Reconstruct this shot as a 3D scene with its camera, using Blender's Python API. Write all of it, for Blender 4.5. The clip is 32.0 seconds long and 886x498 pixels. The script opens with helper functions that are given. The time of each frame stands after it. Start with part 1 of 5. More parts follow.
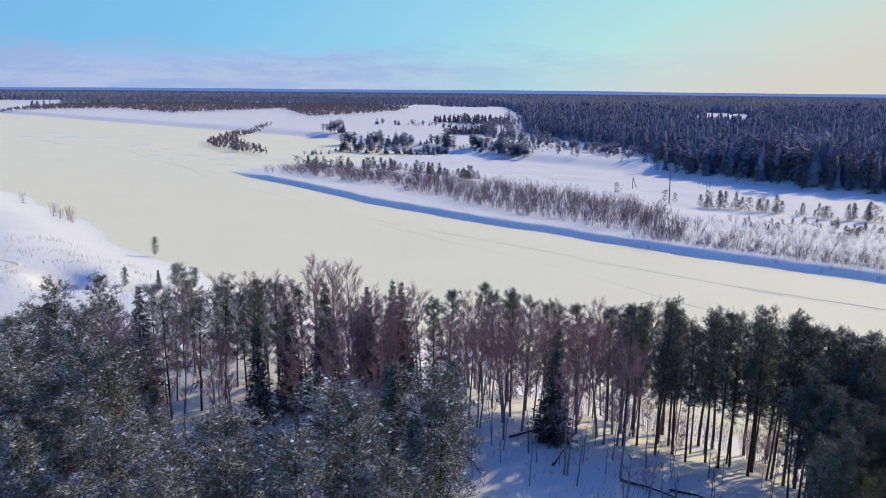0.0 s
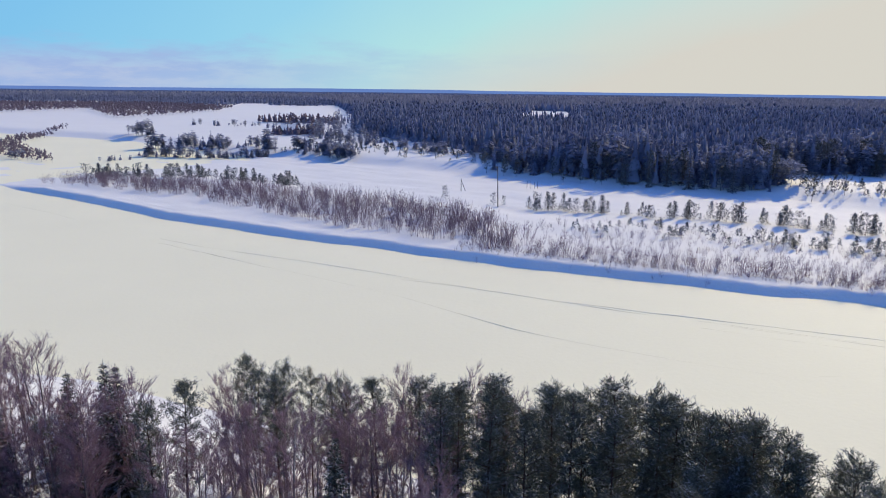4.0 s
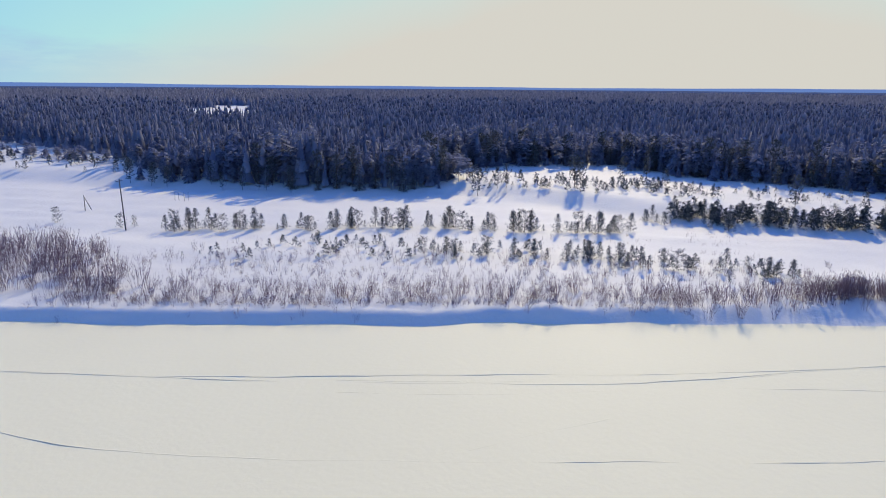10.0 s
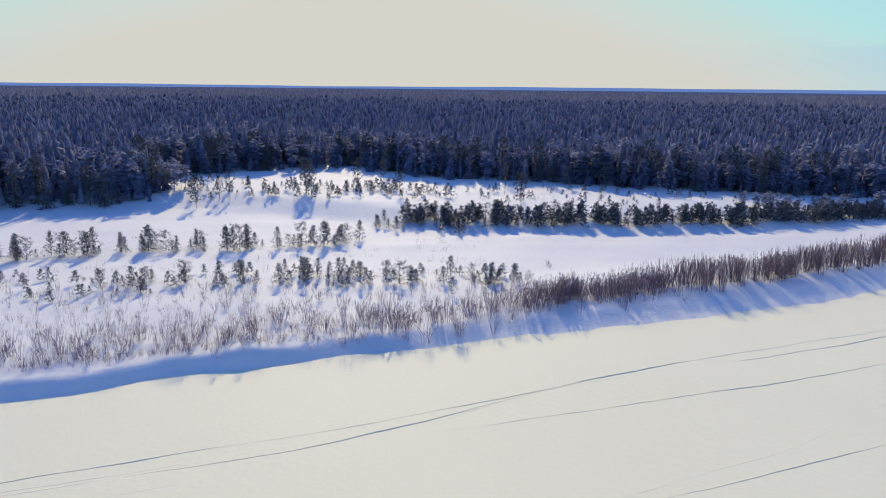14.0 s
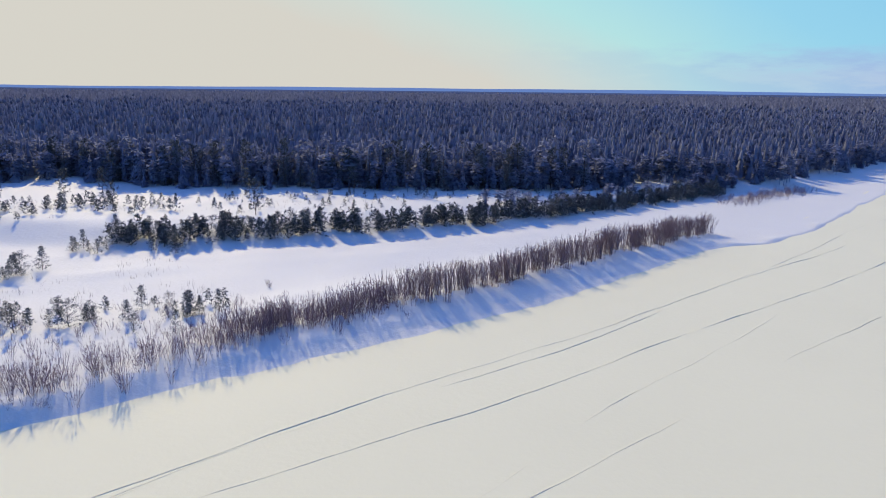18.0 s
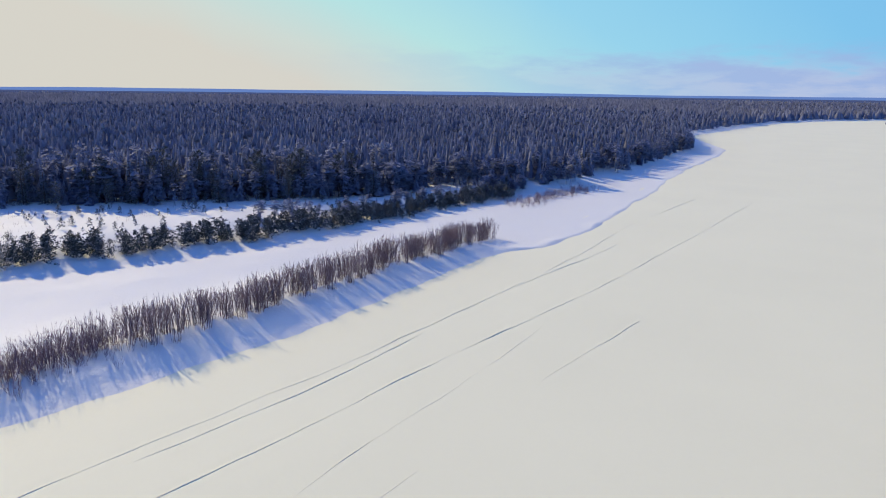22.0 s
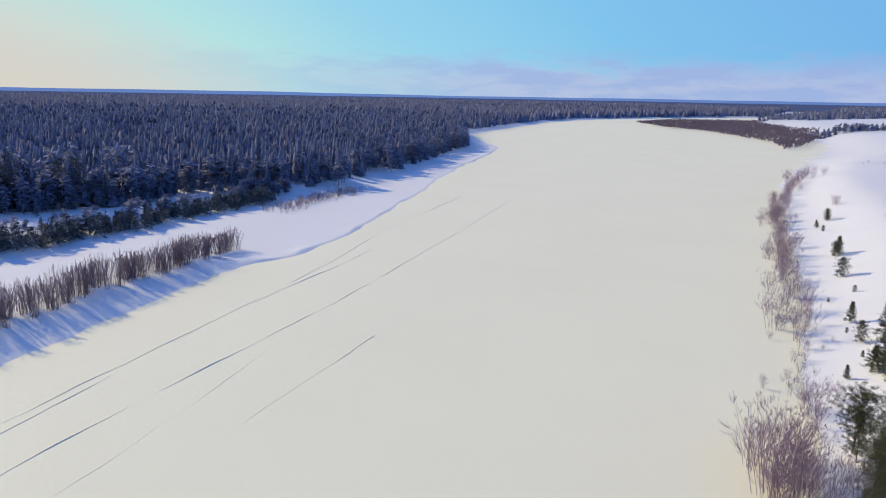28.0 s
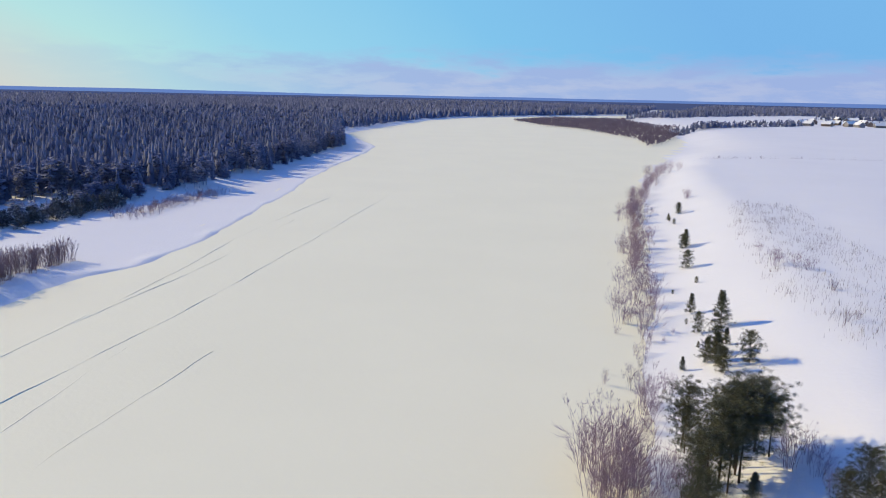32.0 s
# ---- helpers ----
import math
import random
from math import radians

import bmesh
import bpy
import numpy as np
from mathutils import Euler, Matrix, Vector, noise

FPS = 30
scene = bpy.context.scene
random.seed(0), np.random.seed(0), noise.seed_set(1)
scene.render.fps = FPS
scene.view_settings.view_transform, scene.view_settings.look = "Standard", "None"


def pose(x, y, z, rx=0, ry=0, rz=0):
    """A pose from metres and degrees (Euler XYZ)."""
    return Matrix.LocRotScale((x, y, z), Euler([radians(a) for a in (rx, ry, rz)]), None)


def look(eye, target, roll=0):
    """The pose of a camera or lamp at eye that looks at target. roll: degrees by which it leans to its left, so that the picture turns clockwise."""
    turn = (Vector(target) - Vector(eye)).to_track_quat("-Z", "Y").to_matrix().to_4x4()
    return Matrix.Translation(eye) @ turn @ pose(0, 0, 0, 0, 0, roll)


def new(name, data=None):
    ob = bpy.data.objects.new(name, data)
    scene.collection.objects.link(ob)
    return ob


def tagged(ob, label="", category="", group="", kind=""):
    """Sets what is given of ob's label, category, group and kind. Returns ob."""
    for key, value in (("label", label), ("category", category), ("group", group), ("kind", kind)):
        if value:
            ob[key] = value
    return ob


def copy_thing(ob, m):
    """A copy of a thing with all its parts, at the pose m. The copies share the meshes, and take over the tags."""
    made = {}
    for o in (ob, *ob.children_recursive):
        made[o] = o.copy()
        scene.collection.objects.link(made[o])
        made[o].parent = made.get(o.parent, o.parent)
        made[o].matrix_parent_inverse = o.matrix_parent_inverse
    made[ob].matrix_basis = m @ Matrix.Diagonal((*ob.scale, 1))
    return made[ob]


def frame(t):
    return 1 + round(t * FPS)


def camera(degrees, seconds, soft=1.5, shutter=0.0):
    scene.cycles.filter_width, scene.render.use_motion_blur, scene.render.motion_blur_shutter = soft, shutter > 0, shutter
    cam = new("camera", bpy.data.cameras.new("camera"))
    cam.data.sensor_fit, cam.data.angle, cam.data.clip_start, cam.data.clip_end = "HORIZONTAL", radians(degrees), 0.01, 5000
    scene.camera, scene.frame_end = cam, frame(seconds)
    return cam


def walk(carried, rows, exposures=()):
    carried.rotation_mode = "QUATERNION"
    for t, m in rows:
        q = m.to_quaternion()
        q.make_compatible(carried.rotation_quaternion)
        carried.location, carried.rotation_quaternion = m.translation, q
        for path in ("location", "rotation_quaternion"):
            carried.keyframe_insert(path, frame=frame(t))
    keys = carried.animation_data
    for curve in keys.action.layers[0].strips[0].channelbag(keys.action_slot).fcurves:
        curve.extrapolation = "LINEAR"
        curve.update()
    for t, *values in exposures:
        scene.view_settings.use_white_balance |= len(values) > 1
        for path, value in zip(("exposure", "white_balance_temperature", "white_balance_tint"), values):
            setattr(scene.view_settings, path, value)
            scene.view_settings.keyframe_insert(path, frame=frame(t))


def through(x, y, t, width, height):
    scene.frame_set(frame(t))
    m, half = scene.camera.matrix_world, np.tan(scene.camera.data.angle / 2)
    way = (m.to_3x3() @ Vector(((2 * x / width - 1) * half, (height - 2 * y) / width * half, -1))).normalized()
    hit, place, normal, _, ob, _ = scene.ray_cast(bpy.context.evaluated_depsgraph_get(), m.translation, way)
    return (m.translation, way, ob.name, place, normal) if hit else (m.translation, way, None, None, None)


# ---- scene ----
cam = camera(64.49, 32.0, soft=1.0)
# seconds, x, y, z, yaw, pitch, roll of the flight
ROWS = [
    (0.0, 0.00, 0.00, 33.80, 0.00, -12.75, -0.53),
    (0.5, 0.54, 2.44, 33.77, -1.23, -12.75, -0.58),
    (1.0, 1.10, 4.86, 33.73, -2.86, -12.75, -0.61),
    (1.5, 1.80, 7.26, 33.71, -4.53, -12.75, -0.62),
    (2.0, 2.64, 9.61, 33.69, -6.19, -12.72, -0.62),
    (2.5, 3.60, 11.96, 33.67, -7.86, -12.71, -0.62),
    (3.0, 4.72, 14.27, 33.65, -9.55, -12.71, -0.64),
    (3.5, 5.94, 16.55, 33.62, -11.34, -12.72, -0.65),
    (5.5, 11.91, 24.89, 33.65, -18.50, -12.77, -0.50),
    (6.0, 13.61, 26.61, 33.77, -20.23, -12.77, -0.41),
    (6.5, 15.34, 28.40, 33.87, -22.03, -12.79, -0.37),
    (7.0, 17.35, 30.27, 33.94, -23.87, -12.85, -0.35),
    (7.5, 19.54, 32.16, 33.96, -25.68, -12.92, -0.34),
    (8.0, 21.79, 33.96, 33.96, -27.88, -12.99, -0.35),
    (8.5, 24.13, 35.56, 33.94, -30.20, -13.04, -0.40),
    (9.0, 26.56, 36.95, 33.94, -32.51, -13.05, -0.43),
    (9.5, 29.14, 38.13, 33.97, -34.74, -13.05, -0.46),
    (10.0, 31.74, 39.24, 34.01, -36.92, -13.06, -0.45),
    (10.5, 34.24, 40.27, 34.05, -39.13, -13.06, -0.45),
    (11.0, 36.66, 41.19, 34.06, -41.31, -13.07, -0.49),
    (11.5, 38.94, 42.04, 34.06, -43.53, -13.06, -0.52),
    (12.0, 41.15, 42.70, 34.07, -45.88, -13.05, -0.53),
    (12.5, 43.40, 43.11, 34.07, -48.32, -13.05, -0.52),
    (13.0, 45.70, 43.29, 34.07, -50.86, -13.05, -0.50),
    (13.5, 48.08, 43.41, 34.05, -53.41, -13.04, -0.51),
    (14.0, 50.49, 43.38, 34.02, -55.99, -13.04, -0.57),
    (14.5, 52.89, 43.24, 33.97, -58.56, -13.01, -0.58),
    (15.0, 55.23, 42.95, 33.92, -61.13, -13.02, -0.58),
    (15.5, 57.55, 42.50, 33.86, -63.64, -13.00, -0.62),
    (17.5, 66.69, 39.21, 33.63, -71.57, -12.90, -0.54),
    (18.0, 68.75, 38.04, 33.65, -73.16, -12.88, -0.59),
    (18.5, 70.76, 36.71, 33.68, -75.32, -12.83, -0.58),
    (19.0, 72.68, 35.36, 33.72, -78.17, -12.79, -0.54),
    (19.5, 74.55, 34.13, 33.77, -81.23, -12.75, -0.49),
    (20.0, 76.42, 32.95, 33.82, -83.44, -12.72, -0.48),
    (20.5, 78.27, 31.86, 33.86, -84.56, -12.69, -0.51),
    (21.0, 80.05, 30.76, 33.88, -85.62, -12.67, -0.58),
    (21.5, 81.78, 29.65, 33.88, -86.42, -12.66, -0.65),
    (22.0, 83.39, 28.61, 33.87, -87.31, -12.62, -0.71),
    (22.5, 84.81, 27.63, 33.84, -88.25, -12.59, -0.74),
    (23.0, 86.07, 26.64, 33.81, -89.59, -12.56, -0.78),
    (23.5, 87.22, 25.64, 33.77, -91.20, -12.54, -0.81),
    (24.0, 88.33, 24.63, 33.72, -92.85, -12.53, -0.84),
    (24.5, 89.40, 23.61, 33.66, -94.48, -12.52, -0.88),
    (25.0, 90.42, 22.63, 33.60, -96.08, -12.52, -0.91),
    (25.5, 91.37, 21.65, 33.53, -97.67, -12.50, -0.92),
    (27.5, 93.38, 17.28, 33.29, -102.44, -12.37, -0.97),
    (28.0, 93.63, 16.35, 33.25, -103.61, -12.37, -1.00),
    (28.5, 93.93, 15.44, 33.22, -104.79, -12.35, -1.03),
    (29.0, 94.23, 14.49, 33.20, -106.01, -12.35, -1.05),
    (29.5, 94.48, 13.59, 33.20, -107.22, -12.35, -1.08),
    (30.0, 94.68, 12.82, 33.22, -108.43, -12.36, -1.11),
    (30.5, 94.89, 12.06, 33.24, -109.63, -12.35, -1.13),
    (31.0, 95.08, 11.27, 33.27, -110.75, -12.34, -1.14),
    (31.5, 95.22, 10.50, 33.30, -111.77, -12.33, -1.18),
    (32.0, 95.45, 9.68, 33.34, -112.83, -12.33, -1.21),
]
walk(cam, [(t, pose(x, y, z, 90 + pitch, roll, yaw)) for t, x, y, z, yaw, pitch, roll in ROWS])

# ---- sky, sun ----
SUN_AZ, SUN_EL = radians(50), radians(27)
SUN_DIR = Vector((math.sin(SUN_AZ) * math.cos(SUN_EL), math.cos(SUN_AZ) * math.cos(SUN_EL), math.sin(SUN_EL)))


def build_sky():
    w = bpy.data.worlds.new("winter_sky")
    scene.world = w
    w.use_nodes = True
    nt = w.node_tree
    nt.nodes.clear()
    N, L = nt.nodes.new, nt.links.new

    def math_node(op, a, b=None, c=None):
        n = N("ShaderNodeMath")
        n.operation = op
        for i, v in enumerate((a, b, c)):
            if v is None:
                continue
            if isinstance(v, (int, float)):
                n.inputs[i].default_value = v
            else:
                L(v, n.inputs[i])
        return n.outputs[0]

    def mix(fac, a, b):
        n = N("ShaderNodeMix")
        n.data_type = "RGBA"
        for sock, v in ((n.inputs[0], fac), (n.inputs[6], a), (n.inputs[7], b)):
            if isinstance(v, tuple):
                sock.default_value = (*v, 1)
            elif isinstance(v, (int, float)):
                sock.default_value = v
            else:
                L(v, sock)
        return n.outputs[2]

    def ramp(fac, stops):
        n = N("ShaderNodeValToRGB")
        while len(n.color_ramp.elements) < len(stops):
            n.color_ramp.elements.new(0.5)
        for e, (p, c) in zip(n.color_ramp.elements, stops):
            e.position, e.color = p, (*c, 1)
        L(fac, n.inputs[0])
        return n.outputs[0]

    def smooth(v, lo, hi):
        n = N("ShaderNodeMapRange")
        n.interpolation_type = "SMOOTHSTEP"
        L(v, n.inputs[0])
        n.inputs[1].default_value, n.inputs[2].default_value = lo, hi
        return n.outputs[0]

    sky = N("ShaderNodeTexSky")
    sky.sky_type = "NISHITA"
    sky.sun_disc = False
    sky.sun_elevation, sky.sun_rotation = SUN_EL, SUN_AZ
    sky.air_density, sky.dust_density, sky.ozone_density = 1.0, 0.1, 6.0
    co = N("ShaderNodeTexCoord").outputs["Generated"]
    sep = N("ShaderNodeSeparateXYZ")
    L(co, sep.inputs[0])
    z = sep.outputs[2]
    level = N("ShaderNodeCombineXYZ")
    L(sep.outputs[0], level.inputs[0])
    L(sep.outputs[1], level.inputs[1])
    norm = N("ShaderNodeVectorMath")
    norm.operation = "NORMALIZE"
    L(level.outputs[0], norm.inputs[0])
    dot = N("ShaderNodeVectorMath")
    dot.operation = "DOT_PRODUCT"
    L(norm.outputs[0], dot.inputs[0])
    dot.inputs[1].default_value = (math.sin(SUN_AZ), math.cos(SUN_AZ), 0)
    wisp = N("ShaderNodeTexNoise")
    L(co, wisp.inputs["Vector"])
    wisp.inputs["Scale"].default_value, wisp.inputs["Detail"].default_value = 3.5, 4.0
    near = math_node("SUBTRACT", math_node("SUBTRACT", dot.outputs["Value"], math_node("MULTIPLY", z, 1.15)),
                     math_node("MULTIPLY", math_node("SUBTRACT", wisp.outputs[0], 0.5), 0.10))
    # low sky: cream round the sun, turquoise, then blue away from it
    glow = ramp(near, SKY_GLOW)
    # a low lilac bank of thin cloud away from the sun
    mp = N("ShaderNodeMapping")
    L(co, mp.inputs[0])
    mp.inputs["Scale"].default_value = (3.2, 3.2, 15.0)
    nz = N("ShaderNodeTexNoise")
    L(mp.outputs[0], nz.inputs["Vector"])
    nz.inputs["Scale"].default_value, nz.inputs["Detail"].default_value, nz.inputs["Roughness"].default_value = 3.0, 8.0, 0.62
    edge = math_node("ADD", z, math_node("MULTIPLY", math_node("SUBTRACT", nz.outputs[0], 0.5), 0.085))
    band = math_node("SUBTRACT", 1.0, smooth(edge, 0.022, 0.066))
    away = math_node("SUBTRACT", 1.0, smooth(near, 0.45, 0.92))
    cloud = math_node("MULTIPLY", math_node("MULTIPLY", band, away), 0.80)
    body = mix(smooth(nz.outputs[0], 0.42, 0.62), (0.38, 0.45, 0.74), (0.50, 0.53, 0.74))
    low = mix(cloud, glow, body)
    gain = N("ShaderNodeVectorMath")
    gain.operation = "SCALE"
    L(low, gain.inputs[0])
    gain.inputs["Scale"].default_value = 1.0 / SKY_STRENGTH
    high = smooth(z, 0.13, 0.32)
    cool = N("ShaderNodeVectorMath")
    cool.operation = "MULTIPLY"
    L(sky.outputs[0], cool.inputs[0])
    cool.inputs[1].default_value = (0.90, 1.06, 1.70)
    final = mix(high, gain.outputs[0], cool.outputs[0])
    bg = N("ShaderNodeBackground")
    L(final, bg.inputs[0])
    bg.inputs[1].default_value = SKY_STRENGTH
    out = N("ShaderNodeOutputWorld")
    L(bg.outputs[0], out.inputs[0])


SKY_STRENGTH = 0.15
SKY_GLOW = [(0.0, (0.19, 0.47, 0.82)), (0.3, (0.22, 0.55, 0.84)), (0.55, (0.31, 0.65, 0.84)),
            (0.72, (0.46, 0.76, 0.77)), (0.82, (0.62, 0.70, 0.66)), (0.88, (0.675, 0.655, 0.59))]
build_sky()
sun_data = bpy.data.lights.new("sun", "SUN")
sun_data.energy, sun_data.angle, sun_data.color = 4.1, radians(0.53), (1.0, 0.84, 0.49)
sun = new("sun", sun_data)
sun.matrix_world = look(SUN_DIR * 300, (0, 0, 0))
scene.view_settings.exposure = 0.0

# ---- materials ----
def material(name, rough=0.7, spec=0.3):
    m = bpy.data.materials.new(name)
    m.use_nodes = True
    b = m.node_tree.nodes["Principled BSDF"]
    b.inputs["Roughness"].default_value = rough
    b.inputs["Specular IOR Level"].default_value = spec
    return m, m.node_tree, b


def noise_node(nt, scale, detail=4.0, vec=None, rough=0.55):
    n = nt.nodes.new("ShaderNodeTexNoise")
    n.inputs["Scale"].default_value, n.inputs["Detail"].default_value, n.inputs["Roughness"].default_value = scale, detail, rough
    if vec is not None:
        nt.links.new(vec, n.inputs["Vector"])
    return n.outputs[0]


def ramp_node(nt, fac, stops):
    n = nt.nodes.new("ShaderNodeValToRGB")
    while len(n.color_ramp.elements) < len(stops):
        n.color_ramp.elements.new(0.5)
    for e, (p, c) in zip(n.color_ramp.elements, stops):
        e.position, e.color = p, (*c, 1) if len(c) == 3 else c
    nt.links.new(fac, n.inputs[0])
    return n.outputs[0]


def mix_node(nt, fac, a, b):
    n = nt.nodes.new("ShaderNodeMix")
    n.data_type = "RGBA"
    for sock, v in ((n.inputs[0], fac), (n.inputs[6], a), (n.inputs[7], b)):
        if isinstance(v, tuple):
            sock.default_value = (*v, 1)
        elif isinstance(v, (int, float)):
            sock.default_value = v
        else:
            nt.links.new(v, sock)
    return n.outputs[2]


def bump_node(nt, b, height, strength, dist):
    n = nt.nodes.new("ShaderNodeBump")
    n.inputs["Strength"].default_value, n.inputs["Distance"].default_value = strength, dist
    nt.links.new(height, n.inputs["Height"])
    nt.links.new(n.outputs[0], b.inputs["Normal"])


def place(nt):
    return nt.nodes.new("ShaderNodeNewGeometry").outputs["Position"]


def mat_snow(name, tone=(0.79, 0.805, 0.855), bump=0.35):
    m, nt, b = material(name, 0.75, 0.15)
    pos = place(nt)
    big = noise_node(nt, 0.035, 4, pos)
    small = noise_node(nt, 1.3, 5, pos)
    dark = tuple(c * 0.93 for c in tone)
    nt.links.new(mix_node(nt, big, dark, tone), b.inputs["Base Color"])
    h = nt.nodes.new("ShaderNodeMath")
    h.operation = "MULTIPLY_ADD"
    nt.links.new(big, h.inputs[0])
    h.inputs[1].default_value = 3.0
    nt.links.new(small, h.inputs[2])
    bump_node(nt, b, h.outputs[0], bump, 0.25)
    return m


def mat_varied(name, a, c, scale=2.0, rough=0.8, per="random", snow=0.0, snow_at=0.5, through=0.0):
    """A matt surface between two tones, by a noise and by each piece's chance; snow lies on what faces up, and thin blades let some light through."""
    m, nt, b = material(name, rough, 0.2)
    pos = place(nt)
    n1 = noise_node(nt, scale, 4, pos)
    if per == "random":
        rnd = nt.nodes.new("ShaderNodeObjectInfo").outputs["Random"]
    elif per == "stand":
        rnd = noise_node(nt, 0.16, 2, pos)
    else:
        rnd = nt.nodes.new("ShaderNodeNewGeometry").outputs["Random Per Island"]
    add = nt.nodes.new("ShaderNodeMath")
    add.operation = "MULTIPLY_ADD"
    nt.links.new(rnd, add.inputs[0])
    add.inputs[1].default_value = 0.7
    half = nt.nodes.new("ShaderNodeMath")
    half.operation = "MULTIPLY_ADD"
    nt.links.new(n1, half.inputs[0])
    half.inputs[1].default_value, half.inputs[2].default_value = 1.2, -0.45
    nt.links.new(half.outputs[0], add.inputs[2])
    col = mix_node(nt, add.outputs[0], a, c)
    if snow > 0:
        sep = nt.nodes.new("ShaderNodeSeparateXYZ")
        nt.links.new(nt.nodes.new("ShaderNodeNewGeometry").outputs["Normal"], sep.inputs[0])
        ab = nt.nodes.new("ShaderNodeMath")
        ab.operation = "ABSOLUTE"
        nt.links.new(sep.outputs[2], ab.inputs[0])
        n2 = noise_node(nt, 0.9, 4, pos)
        mu = nt.nodes.new("ShaderNodeMath")
        mu.operation = "MULTIPLY"
        nt.links.new(ab.outputs[0], mu.inputs[0])
        nt.links.new(n2, mu.inputs[1])
        mr = nt.nodes.new("ShaderNodeMapRange")
        nt.links.new(mu.outputs[0], mr.inputs[0])
        mr.inputs[1].default_value, mr.inputs[2].default_value = snow_at * 0.7, snow_at
        mr.inputs[4].default_value = snow
        col = mix_node(nt, mr.outputs[0], col, (0.84, 0.84, 0.85))
    nt.links.new(col, b.inputs["Base Color"])
    if through > 0:
        thin = nt.nodes.new("ShaderNodeBsdfTranslucent")
        nt.links.new(col, thin.inputs["Color"])
        both = nt.nodes.new("ShaderNodeMixShader")
        both.inputs[0].default_value = through
        nt.links.new(b.outputs[0], both.inputs[1])
        nt.links.new(thin.outputs[0], both.inputs[2])
        nt.links.new(both.outputs[0], nt.nodes["Material Output"].inputs[0])
    return m


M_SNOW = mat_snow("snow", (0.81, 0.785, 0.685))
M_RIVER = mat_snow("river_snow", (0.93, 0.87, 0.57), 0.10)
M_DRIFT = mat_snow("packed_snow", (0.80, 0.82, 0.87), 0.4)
M_PINE = mat_varied("pine_needles", (0.042, 0.048, 0.036), (0.185, 0.185, 0.125), 3.0, per="island", snow=0.35, snow_at=0.50, through=0.2)
M_PINE_SNOWY = mat_varied("snowy_pine_needles", (0.045, 0.050, 0.034), (0.230, 0.225, 0.150), 2.6, per="island", snow=0.65, snow_at=0.47, through=0.2)
M_YOUNG = mat_varied("young_pine_needles", (0.030, 0.036, 0.036), (0.130, 0.136, 0.118), 2.0, per="island", snow=0.35, snow_at=0.46, through=0.1)
M_SPRUCE = mat_varied("spruce_needles", (0.026, 0.033, 0.026), (0.105, 0.115, 0.080), 2.0, per="island", snow=0.5, snow_at=0.52, through=0.2)
M_BARK = mat_varied("pine_bark", (0.045, 0.032, 0.025), (0.13, 0.075, 0.045), 3.0, 0.9)
M_BIRCH_BARK = mat_varied("birch_bark", (0.12, 0.10, 0.095), (0.30, 0.27, 0.25), 5.0, 0.8)
M_TWIG = mat_varied("birch_twigs", (0.165, 0.100, 0.118), (0.38, 0.255, 0.275), 2.0, 0.85, per="island", through=0.3)
M_OLIVE = mat_varied("olive_pine_needles", (0.026, 0.030, 0.016), (0.175, 0.165, 0.075), 3.2, per="island", snow=0.12, snow_at=0.58, through=0.2)
M_WILLOW = mat_varied("willow_stems", (0.150, 0.105, 0.112), (0.33, 0.236, 0.240), 0.8, 0.85, per="island", through=0.15)
M_WILLOW_MASS = mat_varied("willow_thicket_stems", (0.125, 0.086, 0.100), (0.31, 0.220, 0.240), 0.5, 0.85, per="island", through=0.1)
# Frost tone, paled and blued in the base colour to stand for haze.
M_FOREST = mat_varied("frost_haze_forest_needles", (0.120, 0.134, 0.200), (0.365, 0.378, 0.445), 0.06, 0.95, per="island", snow=0.1, snow_at=0.6, through=0.4)
M_FARWOOD = mat_varied("bare_wood_far", (0.120, 0.088, 0.100), (0.23, 0.175, 0.190), 0.05, 0.9, per="stand")
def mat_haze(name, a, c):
    """Far country through miles of bright air, its haze painted as a blue glow."""
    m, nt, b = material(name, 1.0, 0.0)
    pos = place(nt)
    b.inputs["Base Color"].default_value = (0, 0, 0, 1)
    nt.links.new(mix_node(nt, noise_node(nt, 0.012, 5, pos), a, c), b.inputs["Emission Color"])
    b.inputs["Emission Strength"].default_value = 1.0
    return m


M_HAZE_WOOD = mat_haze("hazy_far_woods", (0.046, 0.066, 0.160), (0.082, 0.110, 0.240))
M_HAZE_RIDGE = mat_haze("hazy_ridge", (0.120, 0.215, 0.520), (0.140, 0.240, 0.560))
M_BUSH = mat_varied("willow_twigs", (0.24, 0.165, 0.185), (0.48, 0.350, 0.375), 2.0, 0.85, per="island", through=0.3)
M_WOOD = mat_varied("grey_wood", (0.07, 0.06, 0.05), (0.16, 0.14, 0.12), 4.0, 0.85)
M_WALL = mat_varied("log_wall", (0.10, 0.07, 0.05), (0.24, 0.18, 0.14), 0.6, 0.85)
M_STALK = mat_varied("dry_stalks", (0.16, 0.11, 0.08), (0.32, 0.24, 0.17), 0.5, 0.9, per="island")
M_METAL = mat_varied("dull_metal", (0.2, 0.2, 0.2), (0.35, 0.35, 0.36), 4.0, 0.45)
M_GLASS, _nt, _b = material("dark_glass", 0.08, 0.5)
_b.inputs["Base Color"].default_value = (0.03, 0.035, 0.045, 1)

# ---- mesh helpers ----
RNG = np.random.default_rng(7)


